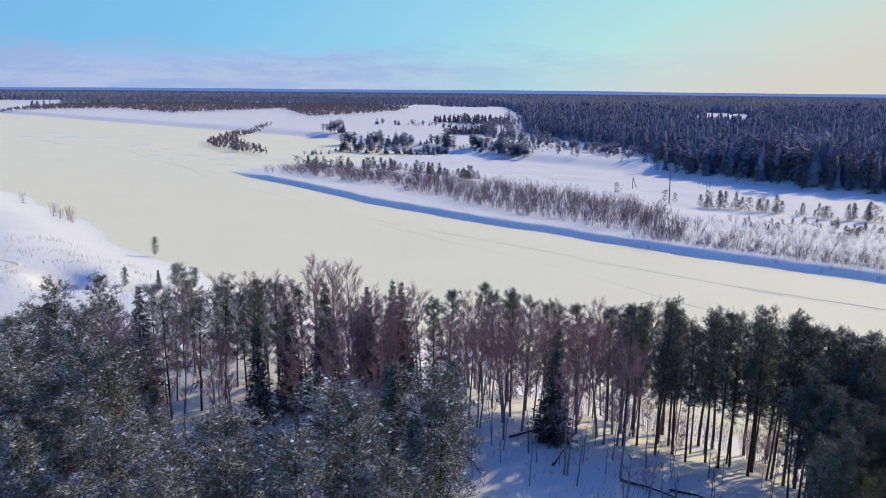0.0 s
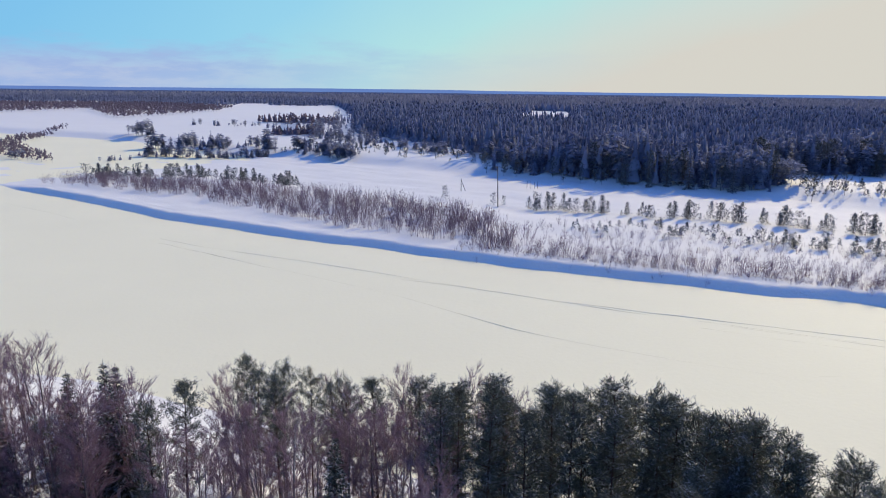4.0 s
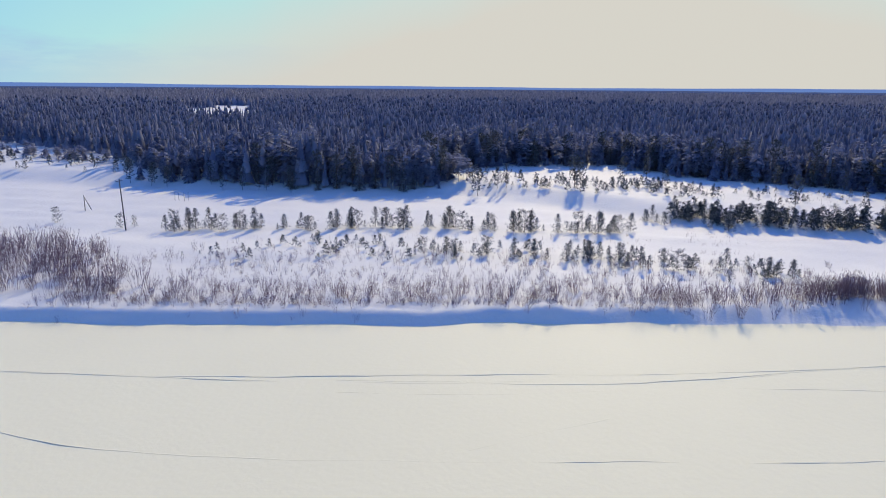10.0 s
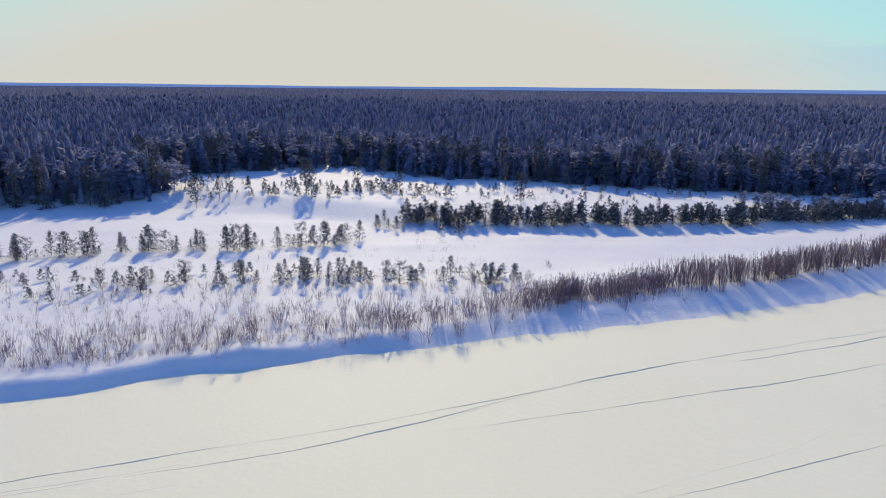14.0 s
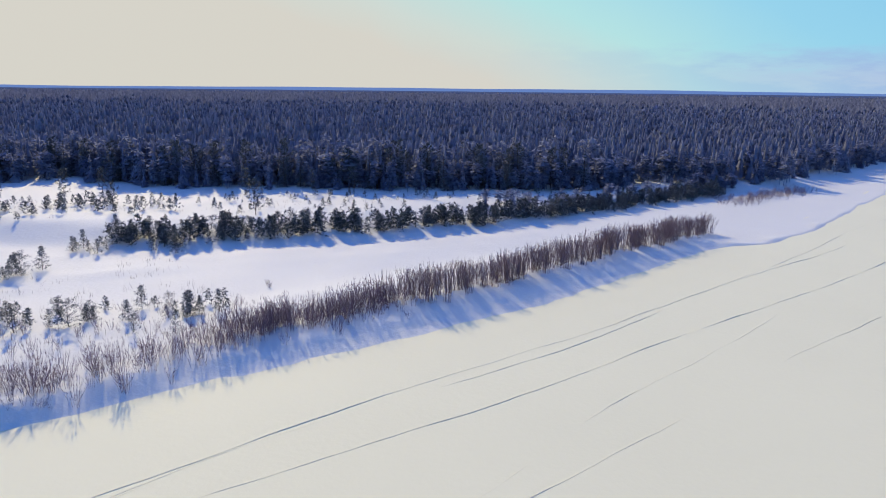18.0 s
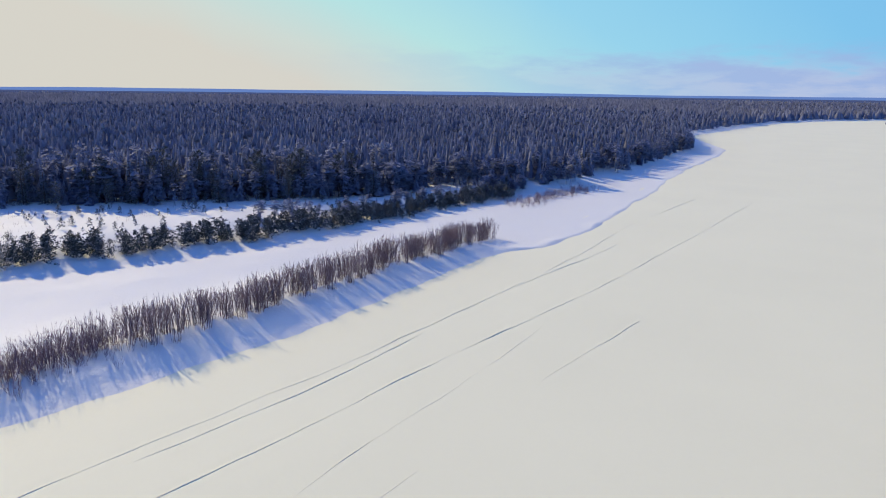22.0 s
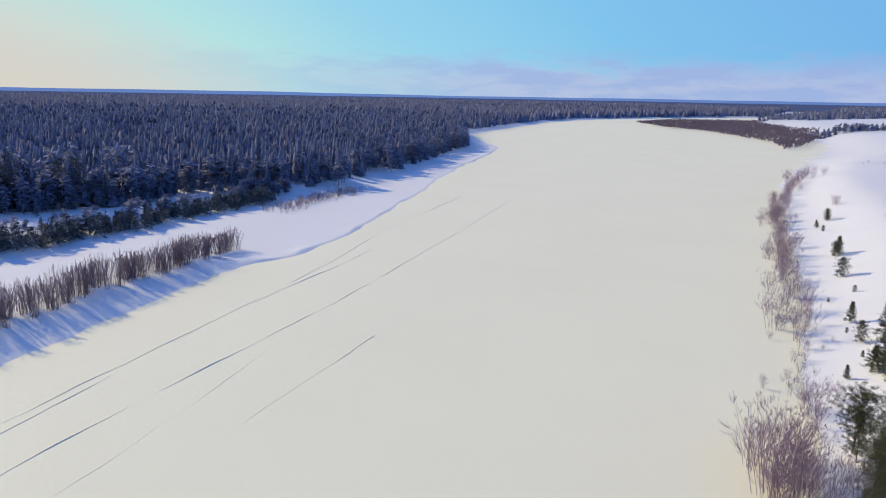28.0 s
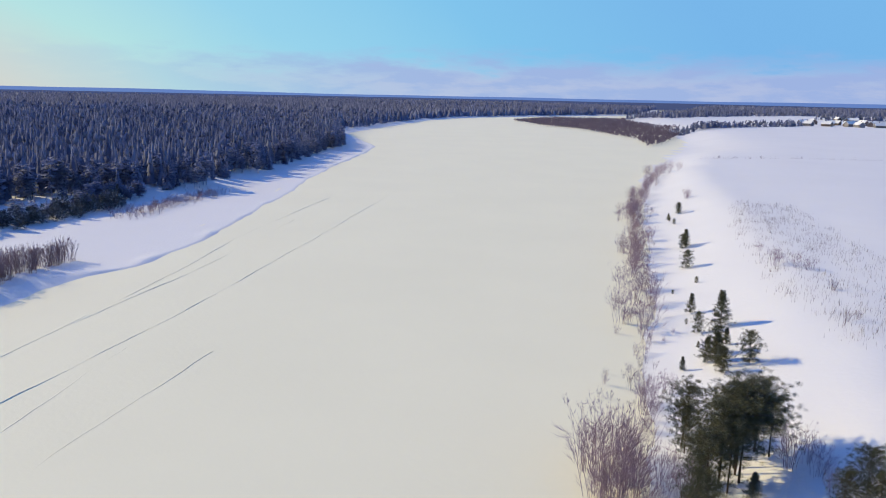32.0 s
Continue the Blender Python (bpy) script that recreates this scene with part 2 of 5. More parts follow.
def mesh_np(name, V, F, mat):
    """A mesh from an n x 3 array of corners and an m x 3 array of triangles."""
    me = bpy.data.meshes.new(name)
    V, F = np.asarray(V, np.float32), np.asarray(F, np.int32)
    me.vertices.add(len(V))
    me.vertices.foreach_set("co", V.ravel())
    me.loops.add(F.size)
    me.loops.foreach_set("vertex_index", F.ravel())
    me.polygons.add(len(F))
    k = F.shape[1]
    me.polygons.foreach_set("loop_start", np.arange(0, F.size, k, dtype=np.int32))
    me.update(calc_edges=True)
    me.materials.append(mat)
    return me


def part_np(name, V, F, mat, parent=None, label=""):
    ob = new(name, mesh_np(name, V, F, mat))
    if parent is not None:
        ob.parent = parent
    return tagged(ob, label)


def part(name, bm, mat, parent, label=""):
    me = bpy.data.meshes.new(name)
    bm.to_mesh(me)
    bm.free()
    me.materials.append(mat)
    ob = new(name, me)
    if parent is not None:
        ob.parent = parent
    return tagged(ob, label)


def spread(V, F, P, S, R=None, tilt=None):
    """Copies of one small mesh at the places P, of the sizes S (n x 3), turned by R radians, joined."""
    n = len(P)
    R = RNG.uniform(0, 2 * np.pi, n) if R is None else R
    c, s = np.cos(R)[:, None], np.sin(R)[:, None]
    X = V[None, :, 0] * S[:, None, 0]
    Y = V[None, :, 1] * S[:, None, 1]
    Z = V[None, :, 2] * S[:, None, 2]
    out = np.stack([X * c - Y * s + P[:, None, 0], X * s + Y * c + P[:, None, 1], Z + P[:, None, 2]], -1)
    faces = F[None] + (np.arange(n) * len(V))[:, None, None]
    return out.reshape(-1, 3), faces.reshape(-1, F.shape[1])


def join(pieces):
    V, F, k = [], [], 0
    for v, f in pieces:
        V.append(v)
        F.append(f + k)
        k += len(v)
    return np.concatenate(V), np.concatenate(F)


def tube(points, radii, sides=6):
    """A tapering tube of triangles along points."""
    P = np.asarray(points, float)
    n = len(P)
    T = np.gradient(P, axis=0)
    T /= np.linalg.norm(T, axis=1)[:, None] + 1e-9
    up = np.where(np.abs(T[:, 2:3]) > 0.9, [[1.0, 0, 0]], [[0, 0, 1.0]])
    A = np.cross(T, up)
    A /= np.linalg.norm(A, axis=1)[:, None] + 1e-9
    B = np.cross(T, A)
    ang = np.arange(sides) * 2 * np.pi / sides
    r = np.asarray(radii, float)[:, None, None]
    V = P[:, None] + r * (A[:, None] * np.cos(ang)[None, :, None] + B[:, None] * np.sin(ang)[None, :, None])
    F = []
    for i in range(n - 1):
        for j in range(sides):
            a, b = i * sides + j, i * sides + (j + 1) % sides
            F += [(a, b, b + sides), (a, b + sides, a + sides)]
    return V.reshape(-1, 3), np.array(F)


# ---- the lie of the land: a runs down the river, b across it to the far side ----
def along(x, y):
    return 0.76 * x - 0.65 * y


def across(x, y):
    return 0.65 * x + 0.76 * y


def line_ab(points):
    p = sorted((along(x, y), across(x, y)) for x, y in points)
    return np.array(p).T


# foot of the far bank, as (a, b)
FAR_FOOT = np.array([(-330, 165.2), (-299, 165.5), (-230, 157.9), (-187, 151.7), (-169, 149.2), (-155, 144.9), (-129, 144.6), (-107, 143.0), (-95, 142.9), (-93, 143.3), (-60, 143.6), (-43, 144.0), (-35, 144.8), (-10, 147.1), (0, 148.8), (8, 149.1), (20, 149.7), (32, 149.5), (40, 150.6), (52, 150.2), (62, 150.2), (68, 150.1), (85, 152.1), (97, 153.2), (115, 156.5), (130, 158.7), (152, 164.2), (165, 166.9), (173, 164.1), (190, 165.1), (199, 166.8), (214, 172.2), (263, 185.3), (322, 204.5), (380, 220.3), (442, 234.6), (488, 248.2), (504, 256.3), (600, 320.4), (623, 332.9), (990, 383.1), (1157, 370.7), (1336, 299.9), (1658, 129.5), (2250, 112.0), (2960, 98.0), (5575, -80.0)]).T
BACK_SHORE = line_ab([(-80, 499), (-20, 405), (14, 371), (52, 326), (88, 292), (130, 250), (172, 205), (186, 146), (212, 100), (248, 66),
                      (277, 46), (322, 12), (345, -16), (540, -115), (690, -147), (1001, -347), (1122, -466), (1214, -636), (1350, -975), (1790, -1372), (2322, -1845), (4010, -3500)])
NEAR_FOOT = line_ab([(-700, 620), (-400, 400), (-134, 227), (-76, 165), (-63, 147), (-25, 113), (10, 88), (33, 66), (62, 44), (140, -24), (152, -34), (181, -58),
                     (234, -100), (336, -178), (399, -240), (470, -330), (640, -466), (1040, -690), (1290, -1030), (1712, -1438), (2270, -1995), (4000, -3900)])


def step(t):
    t = np.clip(t, 0, 1)
    return t * t * (3 - 2 * t)


def wave(x, y, size, seed=0.0):
    """A cheap rolling unevenness between -1 and 1."""
    u, v = x / size + seed, y / size - seed * 1.7
    return (np.sin(u * 2.1 + 1.3 * np.sin(v * 1.7)) + np.sin(v * 2.7 + 1.1 * np.sin(u * 1.9 + 2.0)) + 0.5 * np.sin(u * 5.3 + v * 4.1)) / 2.5


MOUNDS = [(149.5, 80, 2.2, 0.9), (119.5, 100, 2.0, 0.7), (130, 93, 2.4, 0.6), (139, 87, 1.8, 0.6), (158, 73, 2.5, 0.5), (106, 111, 2.6, 0.6)]
GULLIES = [(-60, 107, 3.2, -2.2), (-57, 104, 3.0, -1.8), (-63, 111, 3.0, -1.6), (-55, 109, 3.0, 1.2), (-48, 105, 3.5, -1.2), (-45, 108, 2.6, 0.9), (-66, 105, 3.0, 0.8)]


def land(x, y):
    """Height of the snow over the river's ice."""
    a, b = along(x, y), across(x, y)
    f, g, n = np.interp(a, *FAR_FOOT), np.interp(a, *BACK_SHORE), np.interp(a, *NEAR_FOOT)
    f = f + 1.1 * wave(a, 0 * a, 19, 3.0) + 0.4 * wave(a, 0 * a, 7, 1.0)
    g = g + 2.5 * wave(a, 0 * a, 22, 2.0)
    n = n + 2.0 * wave(a, 0 * a, 19, 5.0)
    d1, d2, d3 = b - f, b - g, n - b
    wide = 3.8 + 8.5 * step((a - 10) / 50) - 10.0 * step((a - 152) / 16)
    top = np.interp(a, [-260, -225, -20, 60, 135, 160, 172, 300, 420, 600], [0.2, 1.9, 1.75, 1.6, 1.7, 1.2, 0.47, 0.47, 0.47, 0.47])
    lip = 0.42 * step((a - 160) / 12) * np.maximum(0, wave(a, 0 * a, 8, 2.0)) * np.exp(-((d1 - 2.2) / 2.2) ** 2)
    back = 1 - np.interp(a, [-100, 0, 60, 150, 175], [0.45, 0.3, 0.55, 0.6, 0.05]) * step((d1 - np.interp(a, [-100, 0, 60, 160], [48, 40, 22, 14])) / 14)
    h = top * step(d1 / wide) ** 0.8 * back + lip
    h = h + (3.0 - 1.2 * step((a - 150) / 60)) * step((d2 + 4) / 22) + 3.0 * step((d2 - 40) / 300)
    h = h + 0.25 * wave(x, y, 9) * step((d1 - 3) / 10) * (1 - step((a - 140) / 25)) + 0.12 * wave(x, y, 3.1, 4) * step(d1 / 4) * (1 - step((a - 140) / 25))
    bank = 26 + 4 * step((a - 70) / 50)
    near = (4.6 + 1.6 * step((a - 70) / 50)) * step(d3 / bank) + 1.2 * step((d3 - 14) / 60) + 0.15 * wave(x, y, 13, 7) * step(d3 / 8) + 0.1 * wave(x, y, 3.3, 2) * step(d3 / 6)
    for mx, my, r, up in MOUNDS:
        h = h + up * np.exp(-((x - mx) ** 2 + (y - my) ** 2) / (r * r))
    for mx, my, r, up in GULLIES:
        near = near + up * np.exp(-((x - mx) ** 2 + (y - my) ** 2) / (r * r)) * step(d3 / 5)
    return np.maximum(h, near) - 0.35


def axis(lo, hi, fine, reach):
    mid = np.arange(lo, hi, fine)
    out, d, k = [], fine, 0.0
    while k < reach:
        d *= 1.10
        k += d
        out.append(k)
    out = np.array(out)
    return np.concatenate([lo - out[::-1], mid, mid[-1] + out])


def grid_mesh(xs, ys, height):
    X, Y = np.meshgrid(xs, ys)
    V = np.stack([X, Y, height(X, Y)], -1).reshape(-1, 3)
    nx, ny = len(xs), len(ys)
    i = (np.arange(ny - 1)[:, None] * nx + np.arange(nx - 1)[None]).ravel()
    return V, np.stack([i, i + 1, i + nx + 1, i + nx], -1)


# the ground's mesh runs along the river, close-meshed at the far bank's face
A = axis(-300, 320, 2.2, 4600)
q = axis(-175, 120, 2.2, 4600)
q = np.concatenate([q[q < -1.6], np.arange(-1.5, 7.0, 0.5), q[q > 7.2]])
V, F = grid_mesh(A, q, lambda a, c: 0 * a)
va, vb = V[:, 0], V[:, 1] + np.interp(V[:, 0], *FAR_FOOT)
V[:, 0], V[:, 1] = 0.76 * va + 0.65 * vb, 0.76 * vb - 0.65 * va
V[:, 2] = land(V[:, 0], V[:, 1])
ground = part_np("ground", V, F, M_SNOW)
ground.data.shade_smooth()
tagged(ground, "snow-covered river banks, flood plain and forest floor", "snow ground", kind="structure")
V, F = grid_mesh(np.concatenate([np.linspace(-1800, -200, 20), np.arange(-190, 400, 15.0), np.linspace(420, 4600, 30)]),
                 np.concatenate([np.linspace(-4000, -160, 30), np.arange(-150, 400, 15.0), np.linspace(420, 2200, 20)]),
                 lambda x, y: 0.05 * wave(x, y, 31))
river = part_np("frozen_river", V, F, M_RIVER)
river.data.shade_smooth()
tagged(river, "wide frozen river under smooth wind-packed snow", "frozen river", kind="structure")

# ---- trees and bushes ----
def unit(v):
    return v / (np.linalg.norm(v) + 1e-9)


def tufts(rng, centres, dirs, count, length, width, spray=0.9, loose=0.3):
    """Sprays of narrow needle blades (triangles) round each twig end."""
    n = len(centres)
    C = np.repeat(centres, count, 0)
    D = np.repeat(dirs, count, 0) + rng.normal(0, spray, (n * count, 3))
    D /= np.linalg.norm(D, axis=1)[:, None] + 1e-9
    W = np.cross(D, rng.normal(0, 1, D.shape))
    W /= np.linalg.norm(W, axis=1)[:, None] + 1e-9
    length = np.repeat(np.broadcast_to(np.asarray(length, float), (n,)), count)[:, None]
    width = np.repeat(np.broadcast_to(np.asarray(width, float), (n,)), count)[:, None]
    l = length * rng.uniform(0.6, 1.25, (n * count, 1))
    w = width * rng.uniform(0.6, 1.3, (n * count, 1))
    o = C + rng.normal(0, 1, C.shape) * length * loose
    V = np.stack([o - W * w * 0.5, o + W * w * 0.5, o + D * l], 1).reshape(-1, 3)
    return V, np.arange(len(V)).reshape(-1, 3)


def pine_meshes(seed, height=12.0, bare=0.5, spread_=1.9, limbs=34, per=6, blades=9, lean=0.3, blade=0.55, cone=False, girth=0.0095, spray=0.75, slim=0.42, load=0.0, loose=0.3):
    """Trunk, limbs and crown of a Scots pine, as arrays."""
    rng = np.random.default_rng(seed)
    zs = np.linspace(0, 1, 8) * height
    off = np.cumsum(rng.normal(0, 0.05, (8, 2)) * height / 12, 0) * lean
    P = np.column_stack([off, zs])
    P[0, 2] = -0.5
    r0 = girth * height
    trunk = tube(P, r0 * (1 - 0.85 * np.linspace(0, 1, 8)), 7)
    L, C, D = [], [], []
    for i in range(limbs):
        u = bare + (1 - bare) * (i + rng.uniform(0, 1)) / limbs
        k = (u - bare) / (1 - bare)
        reach = spread_ * (0.35 + 0.9 * math.sin(math.pi * min(1, 0.25 + 0.58 * k)) ** 1.2) * rng.uniform(0.6, 1.2)
        if k > 0.9:
            reach *= 0.8
        if cone:
            reach = spread_ * (1.12 - k) * rng.uniform(0.7, 1.15)
        az = i * 2.4 + rng.uniform(-0.5, 0.5)
        rise = rng.uniform(-0.05, 0.35) + 0.5 * k
        base = np.array([np.interp(u * height, zs, P[:, 0]), np.interp(u * height, zs, P[:, 1]), u * height])
        d = unit(np.array([math.cos(az), math.sin(az), rise]))
        tip = base + d * reach + np.array([0, 0, 0.12 * reach])
        L.append(tube([base, tip], [r0 * 0.28, 0.012], 3))
        for j in range(per):
            q = (j + 1.2) / per
            c = base + (tip - base) * min(1, q) + rng.normal(0, 0.16 * reach, 3) * np.array([1, 1, 0.5])
            C.append(c)
            D.append(unit(d + np.array([0, 0, 0.5])))
    C.append(P[-1])
    D.append(np.array([0, 0, 1.0]))
    crown = tufts(rng, np.array(C), np.array(D), blades, blade, blade * slim, spray, loose)
    if not load:
        return trunk, join(L), crown
    C = np.array(C)[rng.uniform(0, 1, len(C)) < load]
    pad = np.array([(1, 0, 0), (0.3, 0.8, -0.05), (-0.8, 0.5, 0), (-0.8, -0.5, -0.05), (0.3, -0.9, 0), (0, 0, 0.45)])
    size = rng.uniform(0.05, 0.13, (len(C), 1)) * np.array([[1.25, 0.8, 0.8]])
    caps = spread(pad, np.array([(k, (k + 1) % 5, 5) for k in range(5)]), C + np.array([0, 0, 0.05]), size, rng.uniform(0, 6.28, len(C)))
    return trunk, join(L), crown, caps


def spruce_meshes(seed, height=11.0, width=1.9, whorls=20, arms=9, blades=5):
    rng = np.random.default_rng(seed)
    P = np.column_stack([np.zeros(5), np.zeros(5), np.linspace(0, height, 5)])
    P[0, 2] = -0.5
    trunk = tube(P, 0.012 * height * np.array([1, 0.8, 0.55, 0.3, 0.05]), 6)
    C, D, L, S = [], [], [], []
    for i in range(whorls):
        u = 0.06 + 0.92 * i / whorls
        reach = width * (1 - u) ** 1.05 + 0.10
        for j in range(arms):
            az = j * 2 * math.pi / arms + i * 0.7 + rng.uniform(-0.3, 0.3)
            rr = reach * rng.uniform(0.7, 1.2)
            d = np.array([math.cos(az), math.sin(az), -0.45 + 0.6 * u])
            z0 = u * height + rng.uniform(-0.15, 0.15)
            if j % 3 == 0:
                L.append(tube([(0, 0, z0), d * rr + (0, 0, z0)], [0.03, 0.008], 3))
            n = 2 + int(rr * 2.2)
            for q in range(n):
                C.append(np.array([0, 0, z0]) + d * rr * (q + 0.7) / n)
                D.append(unit(d + np.array([0, 0, 0.1])))
                S.append(0.14 + 0.20 * reach)
    S = np.array(S)
    crown = tufts(rng, np.array(C), np.array(D), blades, S, S * 0.3, 0.45)
    return trunk, join(L), crown


def branching(rng, base, d, length, radius, depth, out, twigs, segs=2, split=3, rise=0.25, ends=12, spray=0.45, fine=(0.45, 1.05)):
    """Bare boughs that fork; the thinnest are single blades."""
    pts, p, dd = [base], base, d
    for _ in range(segs):
        dd = unit(dd + rng.normal(0, 0.10, 3) + np.array([0, 0, rise * 0.2]))
        p = p + dd * length / segs
        pts.append(p)
    out.append(tube(pts, np.linspace(radius, radius * 0.45, segs + 1), 3))
    if depth == 0:
        for k in range(ends):
            u = rng.uniform(0.05, 1)
            c = pts[0] + (pts[-1] - pts[0]) * u
            e = unit(dd + rng.normal(0, spray, 3) + np.array([0, 0, rise]))
            twigs.append((c, e, length * rng.uniform(*fine)))
        return
    for k in range(split):
        u = 0.35 + 0.6 * (k + rng.uniform(0, 1)) / split
        c = pts[0] + (pts[-1] - pts[0]) * u
        e = unit(dd + rng.normal(0, 0.42, 3) + np.array([0, 0, rise]))
        branching(rng, c, e, length * rng.uniform(0.5, 0.72), radius * 0.5, depth - 1, out, twigs, 1, split, rise, ends, spray, fine)


def twig_blades(rng, twigs, width=0.022):
    V = []
    for c, e, l in twigs:
        w = unit(np.cross(e, rng.normal(0, 1, 3))) * width
        V += [c - w, c + w, c + e * l]
    V = np.array(V)
    return V, np.arange(len(V)).reshape(-1, 3)


def birch_meshes(seed, height=11.0, stems=1, boughs=16, start=0.25, width=0.24, split=4, ends=18, blade=0.016, spray=0.45, fine=(0.45, 1.05), round_=False, girth=0.011, fan=0.12):
    rng = np.random.default_rng(seed)
    trunks, out, twigs = [], [], []
    for s in range(stems):
        off = rng.normal(0, 0.35, 2) * (stems > 1)
        lean = rng.normal(0, 0.05, 2) + off * fan
        zs = np.linspace(0, height * rng.uniform(0.85, 1), 8)
        P = np.column_stack([off[0] + lean[0] * zs + np.cumsum(rng.normal(0, 0.04, 8)), off[1] + lean[1] * zs + np.cumsum(rng.normal(0, 0.04, 8)), zs])
        P[0, 2] = -0.5
        trunks.append(tube(P, girth * height * np.linspace(1, 0.08, 8), 6))
        for i in range(boughs // stems):
            u = start + (0.97 - start) * (i + rng.uniform(0, 1)) / (boughs // stems)
            base = np.array([np.interp(u * zs[-1], zs, P[:, k]) for k in range(3)])
            az = i * 2.4 + rng.uniform(-0.6, 0.6)
            d = unit(np.array([math.cos(az), math.sin(az), rng.uniform(0.45, 1.2)]))
            k = (u - start) / (1 - start)
            long = 0.42 + 0.5 * math.sin(math.pi * (0.1 + 0.8 * k)) if round_ else 1.15 - u
            branching(rng, base, d, height * width * long * rng.uniform(0.8, 1.2), 0.25 * girth * height * (1.2 - u), 1, out, twigs, 2, split, 0.35, ends, spray, fine)
    return join(trunks), join(out), twig_blades(rng, twigs, blade)


def willow_mesh(seed, height=4.5, stems=16, width=0.26, fine=True):
    """A fan of upright bare rods from one stool, as rods and as twig blades; the coarse kind is of blades alone."""
    rng = np.random.default_rng(seed)
    out, twigs = [], []
    for i in range(stems):
        az = rng.uniform(0, 2 * math.pi)
        side = np.array([math.cos(az), math.sin(az), 0])
        tip = width * math.sqrt(rng.uniform(0.02, 1))
        h = height * rng.uniform(0.78, 1.0) * (1 - 0.3 * tip)
        b = side * rng.uniform(0.1, 0.7) + np.array([0, 0, -0.3])
        m = b + unit(side * tip * 0.35 + np.array([0, 0, 1]) + rng.normal(0, 0.05, 3)) * h * 0.5
        t = m + unit(side * tip * 1.1 + np.array([0, 0, 1]) + rng.normal(0, 0.09, 3)) * h * 0.5
        if fine:
            out.append(tube([b, m, t], [0.020, 0.013, 0.004], 3))
        else:
            twigs += [(b, unit(m - b), h * 0.6), (m - (m - b) * 0.25, unit(t - m), h * 0.6)]
        for k in range(34 if fine else 7):
            u = 1 - 0.68 * rng.uniform(0, 1) ** 1.3
            c = b + (m - b) * u * 2 if u < 0.5 else m + (t - m) * (u - 0.5) * 2
            twigs.append((c, unit(t - m + rng.normal(0, 0.30 * h, 3) * 0.5 + np.array([0, 0, 0.12 * h])), h * rng.uniform(0.07, 0.20)))
    blades = twig_blades(rng, twigs, 0.009 if fine else 0.022)
    return (join(out), blades) if fine else blades


def tree_thing(name, meshes, mats, label, category, group, part_names=("trunk", "branchwork", "crown", "snow_load")):
    """A tree of three parts, under an Empty at its foot."""
    root = tagged(new(name), label, category, group)
    for pn, (V, F), m in zip(part_names, meshes, mats):
        ob = part_np(pn, V, F, m, root)
        if pn != "trunk":
            tagged(ob, kind="stuff")
    return root


def ground_at(x, y):
    return max(0.0, float(land(np.float64(x), np.float64(y))))


def plant(models, places, rng, heights, base=12.0, label=None, tops=False, wide=1.0):
    """Copies of the models at the places, each turned and scaled by chance; heights are of the tree or, with tops, of its top over the ice."""
    made = []
    for i, (x, y) in enumerate(places):
        src = models[int(rng.integers(len(models)))]
        h = (rng.uniform(*heights) - (ground_at(x, y) if tops else 0)) / base
        w = h * wide * rng.uniform(0.88, 1.12)
        lean = rng.normal(0, 1.5, 2)
        src.scale = (w, w, h)
        ob = copy_thing(src, pose(x, y, ground_at(x, y) - 0.05, lean[0], lean[1], rng.uniform(0, 360)))
        src.scale = (1, 1, 1)
        if label:
            ob["label"] = label
        made.append(ob)
    return made


def plant_each(models, spots, rng, base, label=None, wide=1.0):
    """Copies of the models at (x, y, height)."""
    for x, y, h in spots:
        plant(models, [(x, y)], rng, (h * 0.96, h * 1.04), base, label, False, wide)


def drop(models):
    """Take the master copies away once they are planted."""
    for ob in models:
        for c in list(ob.children_recursive):
            bpy.data.objects.remove(c)
        bpy.data.objects.remove(ob)


def scatter(rng, n, corners):
    """n chance places inside a polygon."""
    c = np.array(corners, float)
    lo, hi = c.min(0), c.max(0)
    got = []
    while len(got) < n:
        p = rng.uniform(lo, hi, (n * 2, 2))
        got += list(p[inside(p, c)])
    return got[:n]


def inside(p, c):
    x, y = p[:, 0], p[:, 1]
    r = np.zeros(len(p), bool)
    j = len(c) - 1
    for i in range(len(c)):
        cr = ((c[i, 1] > y) != (c[j, 1] > y)) & (x < (c[j, 0] - c[i, 0]) * (y - c[i, 1]) / (c[j, 1] - c[i, 1] + 1e-12) + c[i, 0])
        r ^= cr
        j = i
    return r


def strew_line(points, n, rng, width):
    """n places along a line, strewn over its width."""
    P = np.array(points, float)
    seg = np.linalg.norm(np.diff(P, axis=0), axis=1)
    s = np.concatenate([[0], np.cumsum(seg)])
    u = np.clip((np.arange(n) + rng.uniform(-1.2, 2.2, n)) / n, 0, 1) * s[-1]
    xy = np.column_stack([np.interp(u, s, P[:, 0]), np.interp(u, s, P[:, 1])])
    return xy + rng.normal(0, width * 0.4, (n, 2))


rng = np.random.default_rng(21)
PINE = (M_BARK, M_BARK, M_PINE)
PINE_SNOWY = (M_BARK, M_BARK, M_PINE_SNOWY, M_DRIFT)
tall_pines = [tree_thing("pine_tree", pine_meshes(s, 12, 0.40, 0.98, 42, 5, 31, 0.35, 0.24, slim=0.17, loose=0.55), PINE,
                         "tall slender Scots pine with bare trunk and dark crown", "pine tree", "pines on the near bank") for s in range(5)]
snowy_pines = [tree_thing("pine_tree", pine_meshes(s, 10, 0.10, 1.9, 70, 6, 33, 0.3, 0.25, s % 5 == 0, slim=0.20, load=0.3, loose=0.6), PINE_SNOWY,
                          "bushy green pine dusted with snow on its boughs", "pine tree", "snowy pines on the near bank") for s in range(20, 25)]
